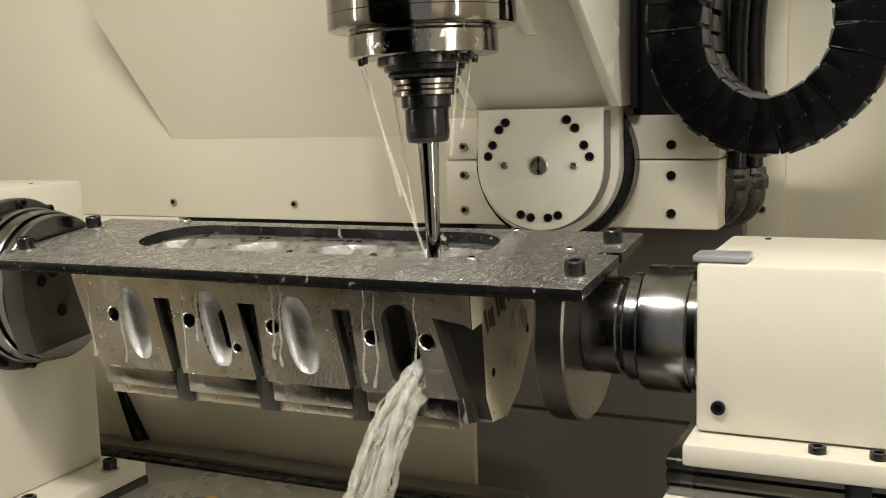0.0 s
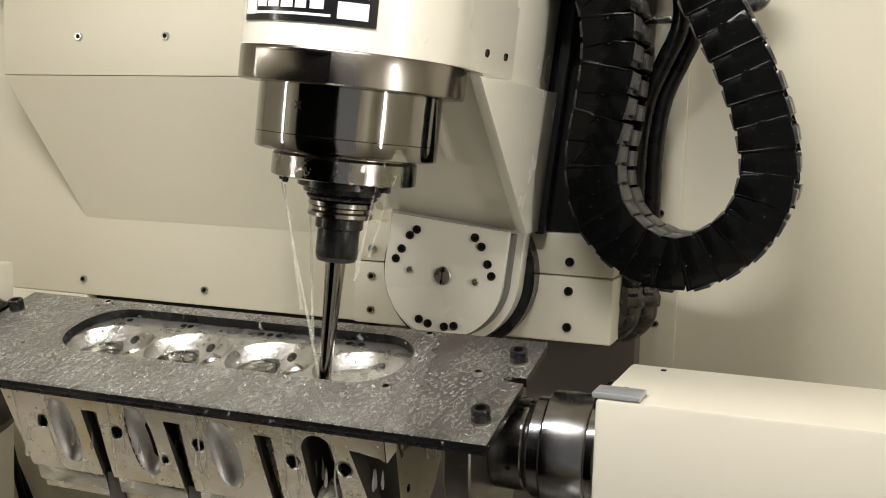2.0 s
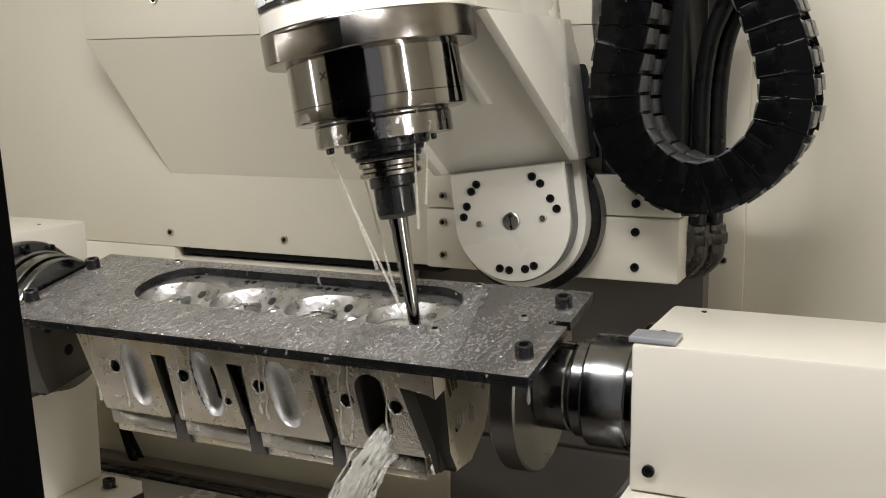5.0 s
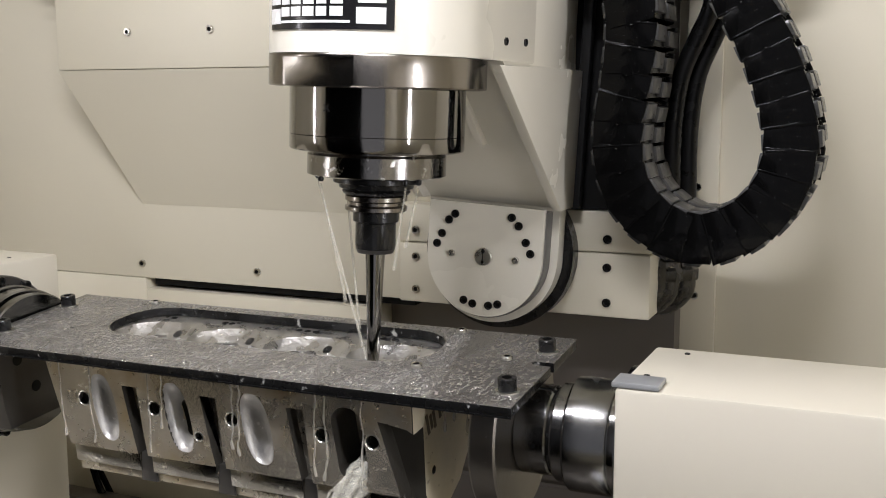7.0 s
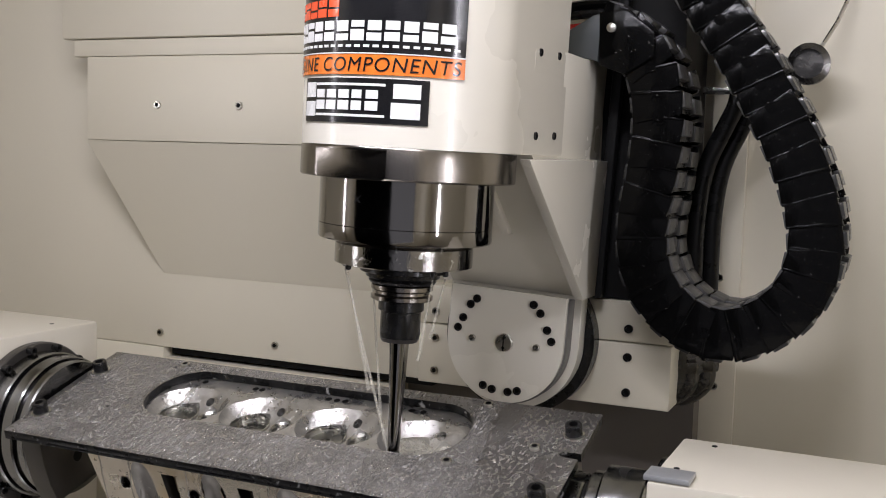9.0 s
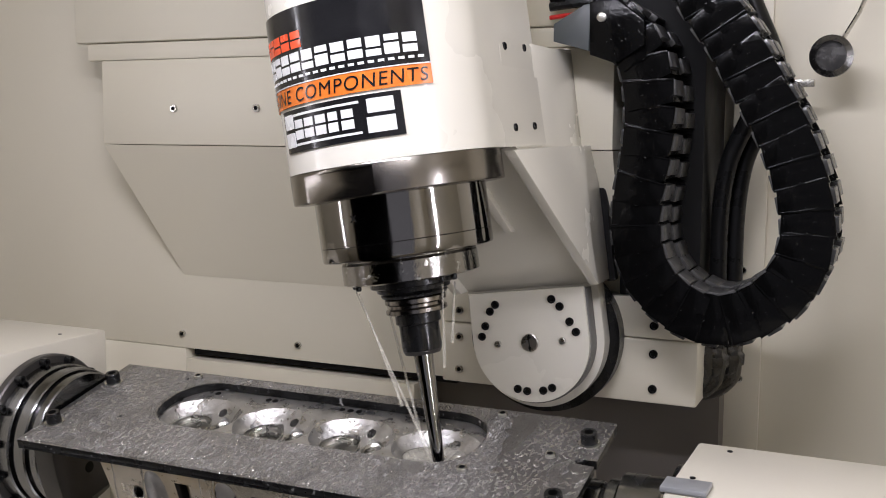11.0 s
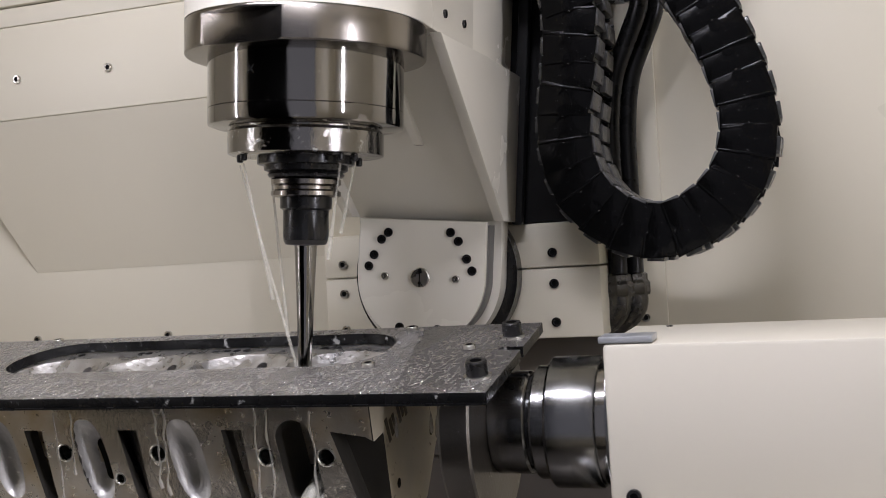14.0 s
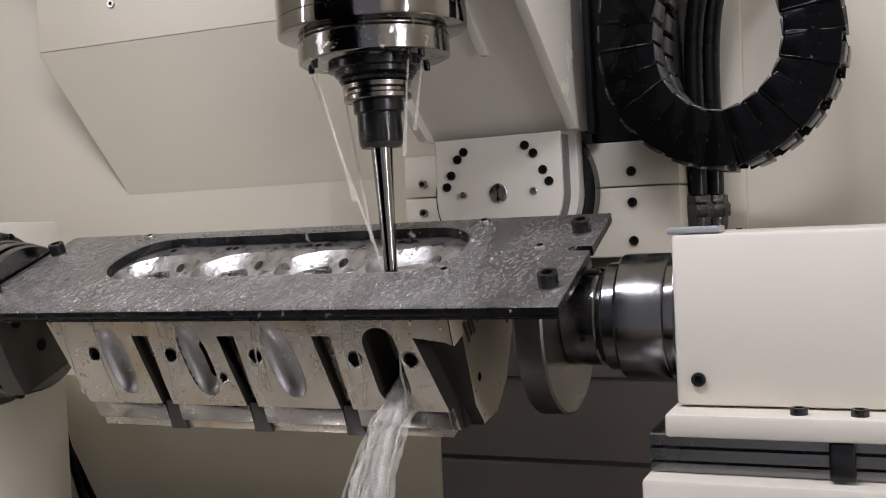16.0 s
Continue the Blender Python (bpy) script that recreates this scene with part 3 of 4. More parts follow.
    for a in (45, -45):
        mk = box((-0.005, -0.0004, -0.0006), (0.005, 0.0004, 0.0006))
        bmesh.ops.transform(mk, matrix=LEAN @ rot(0, 0, -96 + 90) @ Matrix.Translation((0, -0.0958, 0.203)) @ rot(0, a, 0), verts=mk.verts)
        part("engraved_mark", mk, BLACK, body)
    for a in (-160, -130, -20, -35, 60, 120):
        nz = lathe([(0.0024, 0.1235), (0.0034, 0.125), (0.0034, 0.130)], Matrix.Translation((0.065 * math.cos(radians(a)), 0.065 * math.sin(radians(a)), 0)), 14)
        lean("nozzle", nz, BLACK, "", ring)
    lean("nose", lathe([(0.046, 0.121), (0.048, 0.122), (0.048, 0.1300)], seg=64), BLACK, "black drive nose")
    holder = lean("tool_holder", lathe([(0.0215, 0.047), (0.0225, 0.052), (0.0225, 0.077), (0.0255, 0.079), (0.0255, 0.090)], seg=56), BLACK, "black collet chuck tool holder")
    lean("holder_tip", lathe([(0.0125, 0.0425), (0.020, 0.0435), (0.0222, 0.048)], seg=48), DARKSTEEL, "", holder)
    lean("flange_ring", lathe([(0.032, 0.090), (0.0345, 0.0915), (0.0345, 0.0955), (0.031, 0.0975), (0.031, 0.1005), (0.0345, 0.1025), (0.0345, 0.107), (0.032, 0.109)], seg=56), FLANGE, "grooved steel holder flange", holder)
    lean("taper", lathe([(0.036, 0.1092), (0.038, 0.112), (0.036, 0.114), (0.041, 0.116), (0.042, 0.1215)], seg=56), BLACK, "", holder)
    lean("cutter", lathe([(0.0045, -0.098), (0.0062, -0.09), (0.0068, -0.08), (0.0085, -0.02), (0.0105, 0.030), (0.0112, 0.043)], seg=32), STEEL, "slim tapered steel cutter")
    # stickers
    big = lean("sticker", film(-158, -39, 0.3485, 0.425, 0.0018), STICK_BLACK, "glossy black sticker with white and orange print")
    lean("band", film(-158, -39, 0.3275, 0.3475, 0.0018), STICK_ORANGE, "orange flame print", big)
    lean("words", lettering("ENGINE COMPONENTS", -156, -41, 0.3305, 0.3445, 0.0024), STICK_BLACK, "", big)
    lean("thin_line", film(-158, -39, 0.3477, 0.3488, 0.0026), STICK_WHITE, "", big)
    for k in range(22):
        a = -148 + k * 4.9
        lean("print_bar", film(a, a + 3.0, 0.3540, 0.3566, 0.0024, 3), STICK_WHITE, "", big)

    def block(a, w, z0, z1, cut, material, under):
        """Two stacked plain bars, as wide as one character of the mark."""
        h = z1 - z0
        lean("print_bar", film(a, a + w, z0, z0 + h * (cut - 0.06), 0.0024, 6), material, "", under)
        lean("print_bar", film(a + w * 0.06, a + w, z0 + h * (cut + 0.06), z1, 0.0024, 6), material, "", under)

    for k in range(12):
        block(-150 + k * 8.9, 7.4, 0.3605, 0.3800, (0.5, 0.4, 0.62, 0.45)[k % 4], STICK_WHITE, big)
    for k in range(5):
        block(-147 + k * 8.8, 7.3, 0.384, 0.401, (0.5, 0.6, 0.42, 0.55, 0.5)[k], STICK_RED, big)
    low = lean("name_plate", film(-132, -56, 0.2800, 0.3240, 0.0014), STICK_BLACK, "black name plate with white print")
    for z0, z1 in ((0.3165, 0.3190), (0.2860, 0.2885)):
        lean("print_line", film(-119, -77, z0, z1, 0.0022, 8), STICK_WHITE, "", low)
    for a, w, z0, z1, cut in ((-130, 10, 0.2855, 0.3195, 0.5), (-118.5, 6.5, 0.2925, 0.3125, 0.52), (-110.5, 6.5, 0.2925, 0.3125, 0.52), (-102.5, 6.5, 0.2925, 0.3125, 0.52), (-94.5, 5.5, 0.2925, 0.3125, 0.52), (-87, 6.5, 0.2925, 0.3125, 0.52), (-74, 14, 0.2855, 0.3195, 0.52)):
        block(a, w, z0, z1, cut, STICK_WHITE, low)
    return t


def coolant_jets():
    for k, (a, z, spread) in enumerate(((-160, -0.085, 0.006), (-130, -0.01, 0.034), (-20, 0.055, 0.048), (-35, 0.03, 0.044), (150, -0.05, 0.030))):
        start = Vector((0.065 * math.cos(radians(a)), 0.065 * math.sin(radians(a)), 0.121))
        end = Vector((spread * math.cos(radians(a)), spread * math.sin(radians(a)), z))
        pts = [start.lerp(end, j / 10) for j in range(11)]
        bm = tube(pts, [0.0009 + 0.0010 * j / 10 for j in range(11)], 8, wobble=0.5, seed=k)
        bmesh.ops.transform(bm, matrix=LEAN, verts=bm.verts)
        ob = solid("coolant_jet", bm, JET, "thin milky coolant jet from the nozzle ring to the cutter", "coolant jet", "coolant jets")
        ob.location = PIVOT
        HEAD.append(ob)


# ---- the clamped work: plate, cylinder head, face plates, in the space of the rotary axis ----
def to_axis(ob):
    ob.matrix_basis = pose(0, AXY, AXZ, REST)
    FIXTURE.append(ob)
    return ob


WT, WB = 0.0654, 0.0545       # the plate's top and underside


def fixture_plate():
    t = to_axis(empty("fixture_plate", "wet black steel clamping plate with a long rounded opening", "clamping plate"))
    bm = prism([(-0.524, 0.103), (0.186, 0.103), (0.186, 0.0155), (0.166, 0.0155), (0.162, 0.010), (0.166, 0.0045), (0.186, 0.0045), (0.186, -0.118), (-0.516, -0.118)], WB, WT, "z", 0.0008)
    p = part("plate", bm, PLATE, t)
    cuts = [prism(rounded(-0.392, 0.050, -0.035, 0.082, 0.052, 12), 0.03, 0.09, "z")]
    for x, y in ((-0.424, -0.033), (-0.405, 0.081), (-0.19, 0.093)):
        cuts.append(lathe([(0.0028, 0.03), (0.0028, 0.09)], Matrix.Translation((x, y, 0)), 12))
    carve(p, cuts)
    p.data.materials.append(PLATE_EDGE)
    # Upright faces turn near-black, flat faces keep the grey.
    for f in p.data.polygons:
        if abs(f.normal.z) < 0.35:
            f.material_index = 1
    scum = part("scum_line", box((-0.515, -0.1192, WB - 0.0005), (0.186, -0.1178, WB + 0.0012)), PLATE_EDGE, t, "dried white coolant along the lower edge")
    edge = [(-0.512, 0.098), (-0.40, 0.099)] + [(0.062 + 0.010 * noise.noise((k * 0.7, 2.0, 5.0)) + 0.0016 * k, 0.098 - k * 0.0085) for k in range(26)] + [(-0.506, -0.1155)]
    film_bm = prism(edge, WT + 0.0003, WT + 0.0009, "z")
    wet = part("coolant_film", film_bm, FILM, t, "thin milky film of coolant")
    carve(wet, [prism(rounded(-0.394, 0.052, -0.037, 0.084, 0.053, 12), 0.03, 0.09, "z")])
    for x, y in ((0.168, 0.05), (0.168, -0.078), (-0.503, 0.046), (-0.50, -0.07)):
        b = to_axis(empty("clamp_bolt", "black socket head bolt with a washer on the plate", "bolt", group="plate bolts"))
        off = Matrix.Translation((x, y, WT))
        share("washer", WASHER, b, off, "wet zinc washer")
        share("bolt_head", BOLT_BLACK, b, off @ Matrix.Translation((0, 0, 0.002)))
    for x, y in ((-0.392, 0.088), (0.051, 0.088), (0.052, -0.040), (0.135, 0.012)):
        b = to_axis(empty("plate_screw", "small wet zinc screw in the plate", "screw", group="small plate screws"))
        share("head", BOLT_ZINC, b, Matrix.Translation((x, y, WT + 0.0005)))


def slanted_oval(x, z0, z1, w, lean, y0, y1):
    r = w / 2
    pts = [(x + r * math.cos(radians(a)), z1 - r + r * math.sin(radians(a))) for a in range(0, 181, 12)]
    pts += [(x + lean + r * math.cos(radians(a)), z0 + r + r * math.sin(radians(a))) for a in range(180, 361, 12)]
    return prism(pts, y0, y1, "y")


def cylinder_head():
    t = to_axis(empty("cylinder_head", "bare aluminium engine cylinder head clamped under the plate", "cylinder head"))
    sec = [(-0.0955, WB - 0.0015), (-0.0955, -0.058), (-0.086, -0.0585), (-0.080, -0.088), (-0.02, -0.102), (0.05, -0.075), (0.098, -0.02), (0.101, WB - 0.0015)]
    b = part("casting", prism(sec, -0.412, 0.072, "x", 0.0015), ALU, t)
    cuts = []
    # slanted left end
    cuts.append(prism([(-0.43, 0.03), (-0.412, 0.046), (-0.386, -0.06), (-0.386, -0.12), (-0.43, -0.12)], -0.2, 0.2, "y"))
    # ports
    for x, w, lean, deep in ((-0.328, 0.034, 0.010, 0.012), (-0.2235, 0.035, 0.012, 0.016), (-0.118, 0.037, 0.012, 0.011)):
        lens = bmesh.new()
        bmesh.ops.create_icosphere(lens, subdivisions=4, radius=1)
        for v in lens.verts:
            v.co.x = math.copysign(abs(v.co.x) ** 0.75, v.co.x)
            v.co.z = math.copysign(abs(v.co.z) ** 0.8, v.co.z)
        shear = Matrix.Identity(4)
        shear[0][2] = -lean / 0.08
        bmesh.ops.transform(lens, matrix=Matrix.Translation((x, -0.0985, -0.005)) @ shear @ Matrix.Diagonal((w / 2, deep + 0.003, 0.0415, 1)), verts=lens.verts)
        cuts.append(lens)
    cuts.append(slanted_oval(-0.006, -0.050, 0.034, 0.036, 0.006, -0.12, -0.045))
    cuts.append(slanted_oval(-0.2215, -0.030, 0.012, 0.014, 0.006, -0.12, -0.05))
    # grooves between the ports, wider where they cross the rail
    for x in (-0.300, -0.191, -0.079):
        g = bmesh.new()
        top = [(x, -0.12, 0.025), (x + 0.021, -0.12, 0.025), (x + 0.021, -0.074, 0.025), (x, -0.078, 0.025)]
        bot = [(x + 0.013, -0.12, -0.060), (x + 0.030, -0.12, -0.060), (x + 0.027, -0.080, -0.060), (x + 0.015, -0.082, -0.060)]
        va, vb = [g.verts.new(q) for q in top], [g.verts.new(q) for q in bot]
        g.faces.new(va)
        g.faces.new(vb[::-1])
        for k in range(4):
            g.faces.new((va[k], vb[k], vb[(k + 1) % 4], va[(k + 1) % 4]))
        cuts.append(g)
        cuts.append(prism([(x + 0.011, -0.0575), (x + 0.027, -0.0575), (x + 0.031, -0.12), (x + 0.006, -0.12)], -0.12, -0.066, "y"))
    # scooped corner at the right end
    cuts.append(prism([(0.031, 0.023), (0.054, -0.058), (0.057, -0.13), (0.090, -0.13), (0.090, -0.05), (0.090, 0.004), (0.064, 0.018)], -0.13, -0.072, "y"))
    cuts.append(prism([(0.05, -0.14), (-0.115, -0.14), (-0.115, -0.02), (-0.082, -0.04), (-0.06, -0.09)][1:] , 0.058, 0.09, "x"))
    # end face: stepped outline
    cuts.append(prism([(0.02, -0.14), (0.02, -0.085), (0.062, -0.045), (0.12, -0.045), (0.12, -0.14)], 0.04, 0.09, "x"))
    # screw holes
    for x, z in ((-0.358, 0.003), (-0.256, 0.002), (-0.150, 0.002), (-0.036, -0.001), (0.024, -0.001)):
        cuts.append(lathe([(0.0078, -0.03), (0.0078, 0.04)], Matrix.Translation((x, -0.0955, z)) @ rot(90, 0, 0), 20))
    cuts.append(lathe([(0.0048, -0.03), (0.0048, 0.04)], Matrix.Translation((-0.197, -0.0955, -0.024)) @ rot(90, 0, 0), 16))
    for v, w in ((0.05, -0.03), (-0.05, -0.044)):
        cuts.append(lathe([(0.0048, 0.05), (0.0048, 0.09)], Matrix.Translation((0, v, w)) @ rot(0, 90, 0), 16))
    # combustion chambers
    for x in (-0.325, -0.2155, -0.1055, 0.0065):
        cx = x - 0.012
        bowl = bmesh.new()
        bmesh.ops.create_icosphere(bowl, subdivisions=4, radius=1)
        for v in bowl.verts:
            v.co *= 1 + 0.035 * noise.noise(v.co * 2.6 + Vector((x * 40, 0, 0))) + 0.014 * noise.noise(v.co * 8 + Vector((x * 90, 3, 0)))
        bmesh.ops.transform(bowl, matrix=Matrix.Translation((cx, 0.025, WB + 0.004)) @ Matrix.Diagonal((0.0565, 0.058, 0.030, 1)), verts=bowl.verts)
        for v in bowl.verts:
            v.co.z = max(v.co.z + 0.42 * max(0.0, v.co.y - 0.016), WB - 0.0215)
        cuts.append(bowl)
        cuts.append(lathe([(0.0265, WB - 0.0262), (0.0265, WB - 0.019), (0.029, WB - 0.014)], Matrix.Translation((cx - 0.0205, 0.018, 0)), 40))
        cuts.append(lathe([(0.0205, WB - 0.0262), (0.0205, WB - 0.019), (0.0225, WB - 0.014)], Matrix.Translation((cx + 0.029, 0.020, 0)), 36))
        cuts.append(lathe([(0.0062, -0.03), (0.0062, 0.02)], Matrix.Translation((x, 0.043, 0.046)) @ rot(22, 0, 0), 18))
    carve(b, cuts)
    for k in (ALU_BRIGHT, ALU_SHADE, CASTPAINT, RAIL, PORT):
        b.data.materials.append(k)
    # Index 2 paints shade into the scooped corner, grooves and port bores.
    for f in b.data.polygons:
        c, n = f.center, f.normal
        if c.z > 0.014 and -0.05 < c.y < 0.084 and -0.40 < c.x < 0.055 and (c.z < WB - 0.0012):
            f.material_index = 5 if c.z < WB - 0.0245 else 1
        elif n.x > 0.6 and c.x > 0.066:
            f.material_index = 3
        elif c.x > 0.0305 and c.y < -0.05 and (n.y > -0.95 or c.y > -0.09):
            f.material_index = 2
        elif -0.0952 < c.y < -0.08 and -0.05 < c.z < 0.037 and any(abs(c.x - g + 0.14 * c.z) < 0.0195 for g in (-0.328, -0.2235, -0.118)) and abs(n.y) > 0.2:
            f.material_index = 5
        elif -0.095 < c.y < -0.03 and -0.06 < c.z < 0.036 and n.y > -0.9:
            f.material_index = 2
        elif c.y < -0.05 and c.z < -0.0575:
            f.material_index = 4
    # valve seats
    for x in (-0.325, -0.2155, -0.1055, 0.0065):
        cx = x - 0.012
        for dx, dy, r in ((-0.0205, 0.018, 0.0262), (0.029, 0.020, 0.0202)):
            ringbm = lathe([(r - 0.004, WB - 0.026), (r, WB - 0.026), (r, WB - 0.0195), (r - 0.0018, WB - 0.0195), (r - 0.004, WB - 0.022), (r - 0.004, WB - 0.0261)], Matrix.Translation((cx + dx, dy, 0)), 40)
            part("valve_seat", ringbm, ZINC, t, "ring valve seat")
    for x0, x1 in ((-0.386, -0.288), (-0.271, -0.179), (-0.162, -0.067), (-0.050, 0.050)):
        part("rail", box((x0, -0.0905, -0.0815), (x1, -0.06, -0.0595), 0.0015), RAIL, t, "bright machined cover rail")
        part("rail_foot", box((x0 + 0.002, -0.0855, -0.0935), (x1 - 0.002, -0.06, -0.0818), 0.001), ALU, t)
    for x in (-0.2795, -0.1705, -0.0585):
        part("groove_foot", prism([(x - 0.0075, -0.0575), (x + 0.0075, -0.0575), (x + 0.0115, -0.094), (x - 0.0115, -0.094)], -0.089, -0.06, "y", 0.0015), DARKSTEEL, t, "dark cast groove foot")
    for x, z, r in ((-0.358, 0.003, 0.0078), (-0.256, 0.002, 0.0078), (-0.150, 0.002, 0.0078), (-0.036, -0.001, 0.0078), (0.024, -0.001, 0.0078), (-0.197, -0.024, 0.0048)):
        rim = lathe([(r - 0.0004, -0.006), (r - 0.0004, 0.0), (r + 0.0004, 0.0009), (r + 0.0016, 0.0005), (r + 0.0016, -0.0008)], seg=24)
        rim.faces.ensure_lookup_table()
        bmesh.ops.delete(rim, geom=[f for f in rim.faces if len(f.verts) > 4], context="FACES_ONLY")
        bmesh.ops.transform(rim, matrix=Matrix.Translation((x, -0.0955, z)) @ rot(90, 0, 0), verts=rim.verts)
        part("hole_rim", rim, ZINC, t, "bright chamfered hole rim")
    for x in (-0.352, -0.272, -0.262, -0.162, -0.150, -0.138, -0.045, -0.030):
        part("deck_hole", lathe([(0.0042, WB - 0.004), (0.0042, WB - 0.0011)], Matrix.Translation((x, 0.0745, 0)), 14), HOLE, t)
    # faded markings on the end face
    for k in range(4):
        v, w = -0.062 + k * 0.030, 0.020 + k * 0.0075
        for dv, ln in ((0.0, 0.024), (0.009, 0.017), (0.017, 0.021)):
            mk = box((-0.0002, -0.0026, -ln / 2), (0.0005, 0.0026, ln / 2))
            bmesh.ops.transform(mk, matrix=Matrix.Translation((0.0725, v + dv, w - 0.008)) @ rot(14, 0, 0), verts=mk.verts)
            part("marking", mk, INK, t, "faded dark marking")
    return t


def face_plates():
    r = to_axis(empty("tail_face_plate", "round steel face plate and spindle nose of the tailstock", "face plate"))
    bm = lathe([(0.096, 0.131), (0.0985, 0.134), (0.0985, 0.158), (0.096, 0.160)], TO_RIGHT, 80)
    p = part("disc", bm, TURNED_DARK, r, "turned steel disc with machining marks")
    carve(p, [box((0.0, -0.2, WB - 0.0005), (0.3, 0.2, 0.3))])
    for name, prof, m, lb in (("collar", [(0.046, 0.160), (0.0475, 0.162), (0.0475, 0.193), (0.046, 0.195)], TURNED, ""), ("groove", [(0.043, 0.195), (0.043, 0.200)], BLACK, ""),
                              ("step", [(0.0505, 0.200), (0.052, 0.202), (0.052, 0.213), (0.050, 0.215)], TURNED, ""), ("barrel", [(0.058, 0.2145), (0.0600, 0.217), (0.0600, 0.258), (0.0585, 0.2605)], TURNED, "bright turned steel barrel"),
                              ("seal", [(0.0565, 0.2605), (0.0565, 0.264), (0.0575, 0.264), (0.0575, 0.276)], STEEL, "")):
        bm = lathe(prof, Matrix.Translation((0, 0, -0.003)) @ TO_RIGHT, 72)
        part(name, bm, m, r, lb)
    for a in (-120, -60, 0):
        hole = lathe([(0.0028, 0.046), (0.0028, 0.0480)], Matrix.Translation((0.182, 0, -0.003)) @ rot(a, 0, 0) @ rot(90, 0, 0), 12)
        part("grub_hole", hole, HOLE, r)
    l = to_axis(empty("rotary_face_plate", "stepped steel rotary face plate with black socket bolts", "face plate"))
    for name, prof, m, lb in (("flange", [(0.107, -0.604), (0.110, -0.602), (0.110, -0.593), (0.108, -0.591)], DARKSTEEL, "dark bolted flange"), ("ring", [(0.0965, -0.591), (0.0985, -0.589), (0.0985, -0.569), (0.0965, -0.567)], TURNED, "bright turned ring"),
                              ("groove", [(0.090, -0.567), (0.090, -0.562)], BLACK, ""), ("outer_ring", [(0.0935, -0.562), (0.095, -0.560), (0.095, -0.545), (0.093, -0.543)], TURNED, ""),
                              ("inner_ring", [(0.087, -0.543), (0.087, -0.538), (0.091, -0.537), (0.091, -0.528), (0.089, -0.526)], TURNED, "")):
        o = part(name, lathe(prof, TO_RIGHT, 80), m, l, lb)
    for k in range(14):
        a = 2 * math.pi * k / 14 + 0.1
        share("flange_bolt", BOLT_BLACK, l, Matrix.Translation((-0.591, 0.1035 * math.cos(a), 0.1035 * math.sin(a))) @ TO_RIGHT @ Matrix.Diagonal((0.6, 0.6, 0.75, 1)))
    br = to_axis(empty("end_bracket", "dark steel end bracket with drilled holes under the plate", "bracket"))
    out = [(-0.088, WB - 0.001), (-0.0905, 0.0), (-0.0885, -0.03), (-0.083, -0.060), (0.080, -0.062), (0.088, -0.03), (0.088, WB - 0.001)]
    bb = part("bracket_plate", prism(out, -0.5255, -0.495, "x", 0.001), DARKSTEEL, br)
    for y, z in ((-0.060, 0.025), (-0.040, 0.031), (-0.035, -0.018)):
        part("hole", lathe([(0.0075, -0.4955), (0.0075, -0.4945)], Matrix.Translation((0, y, z)) @ TO_RIGHT, 20), HOLE, br)
    part("stud", lathe([(0.006, -0.074), (0.006, -0.0605)], Matrix.Translation((-0.508, 0.03, 0)), 12), ZINC, br)


# ---- headstock, tailstock and table ----
def headstock():
    t = empty("headstock", "cream rotary headstock cabinet on a bolted foot", "headstock", (-0.8, -0.3, 0.892))
    TABLE.append(t)
    part("cabinet", box((-0.22, -0.19, 0.0), (0.195, 0.137, 0.399), 0.004), CREAM_BOX, t)
    part("foot", box((-0.22, -0.22, -0.020), (0.262, 0.150, -0.0005), 0.002), CREAM_BOX, t, "cream foot plate")
    part("foot_edge", box((-0.22, -0.219, -0.032), (0.2635, 0.151, -0.0205), 0.001), DARKSTEEL, t)
    for x, y in ((0.238, 0.105), (0.238, -0.17), (0.238, -0.04)):
        share("washer", WASHER, t, Matrix.Translation((x, y, 0)))
        share("foot_bolt", BOLT_BLACK, t, Matrix.Translation((x, y, 0.002)))
    for x, y in ((0.16, 0.08), (-0.06, 0.08)):
        part("lid_hole", lathe([(0.003, 0.3985), (0.003, 0.3996)], Matrix.Translation((x, y, 0)), 12), HOLE, t)


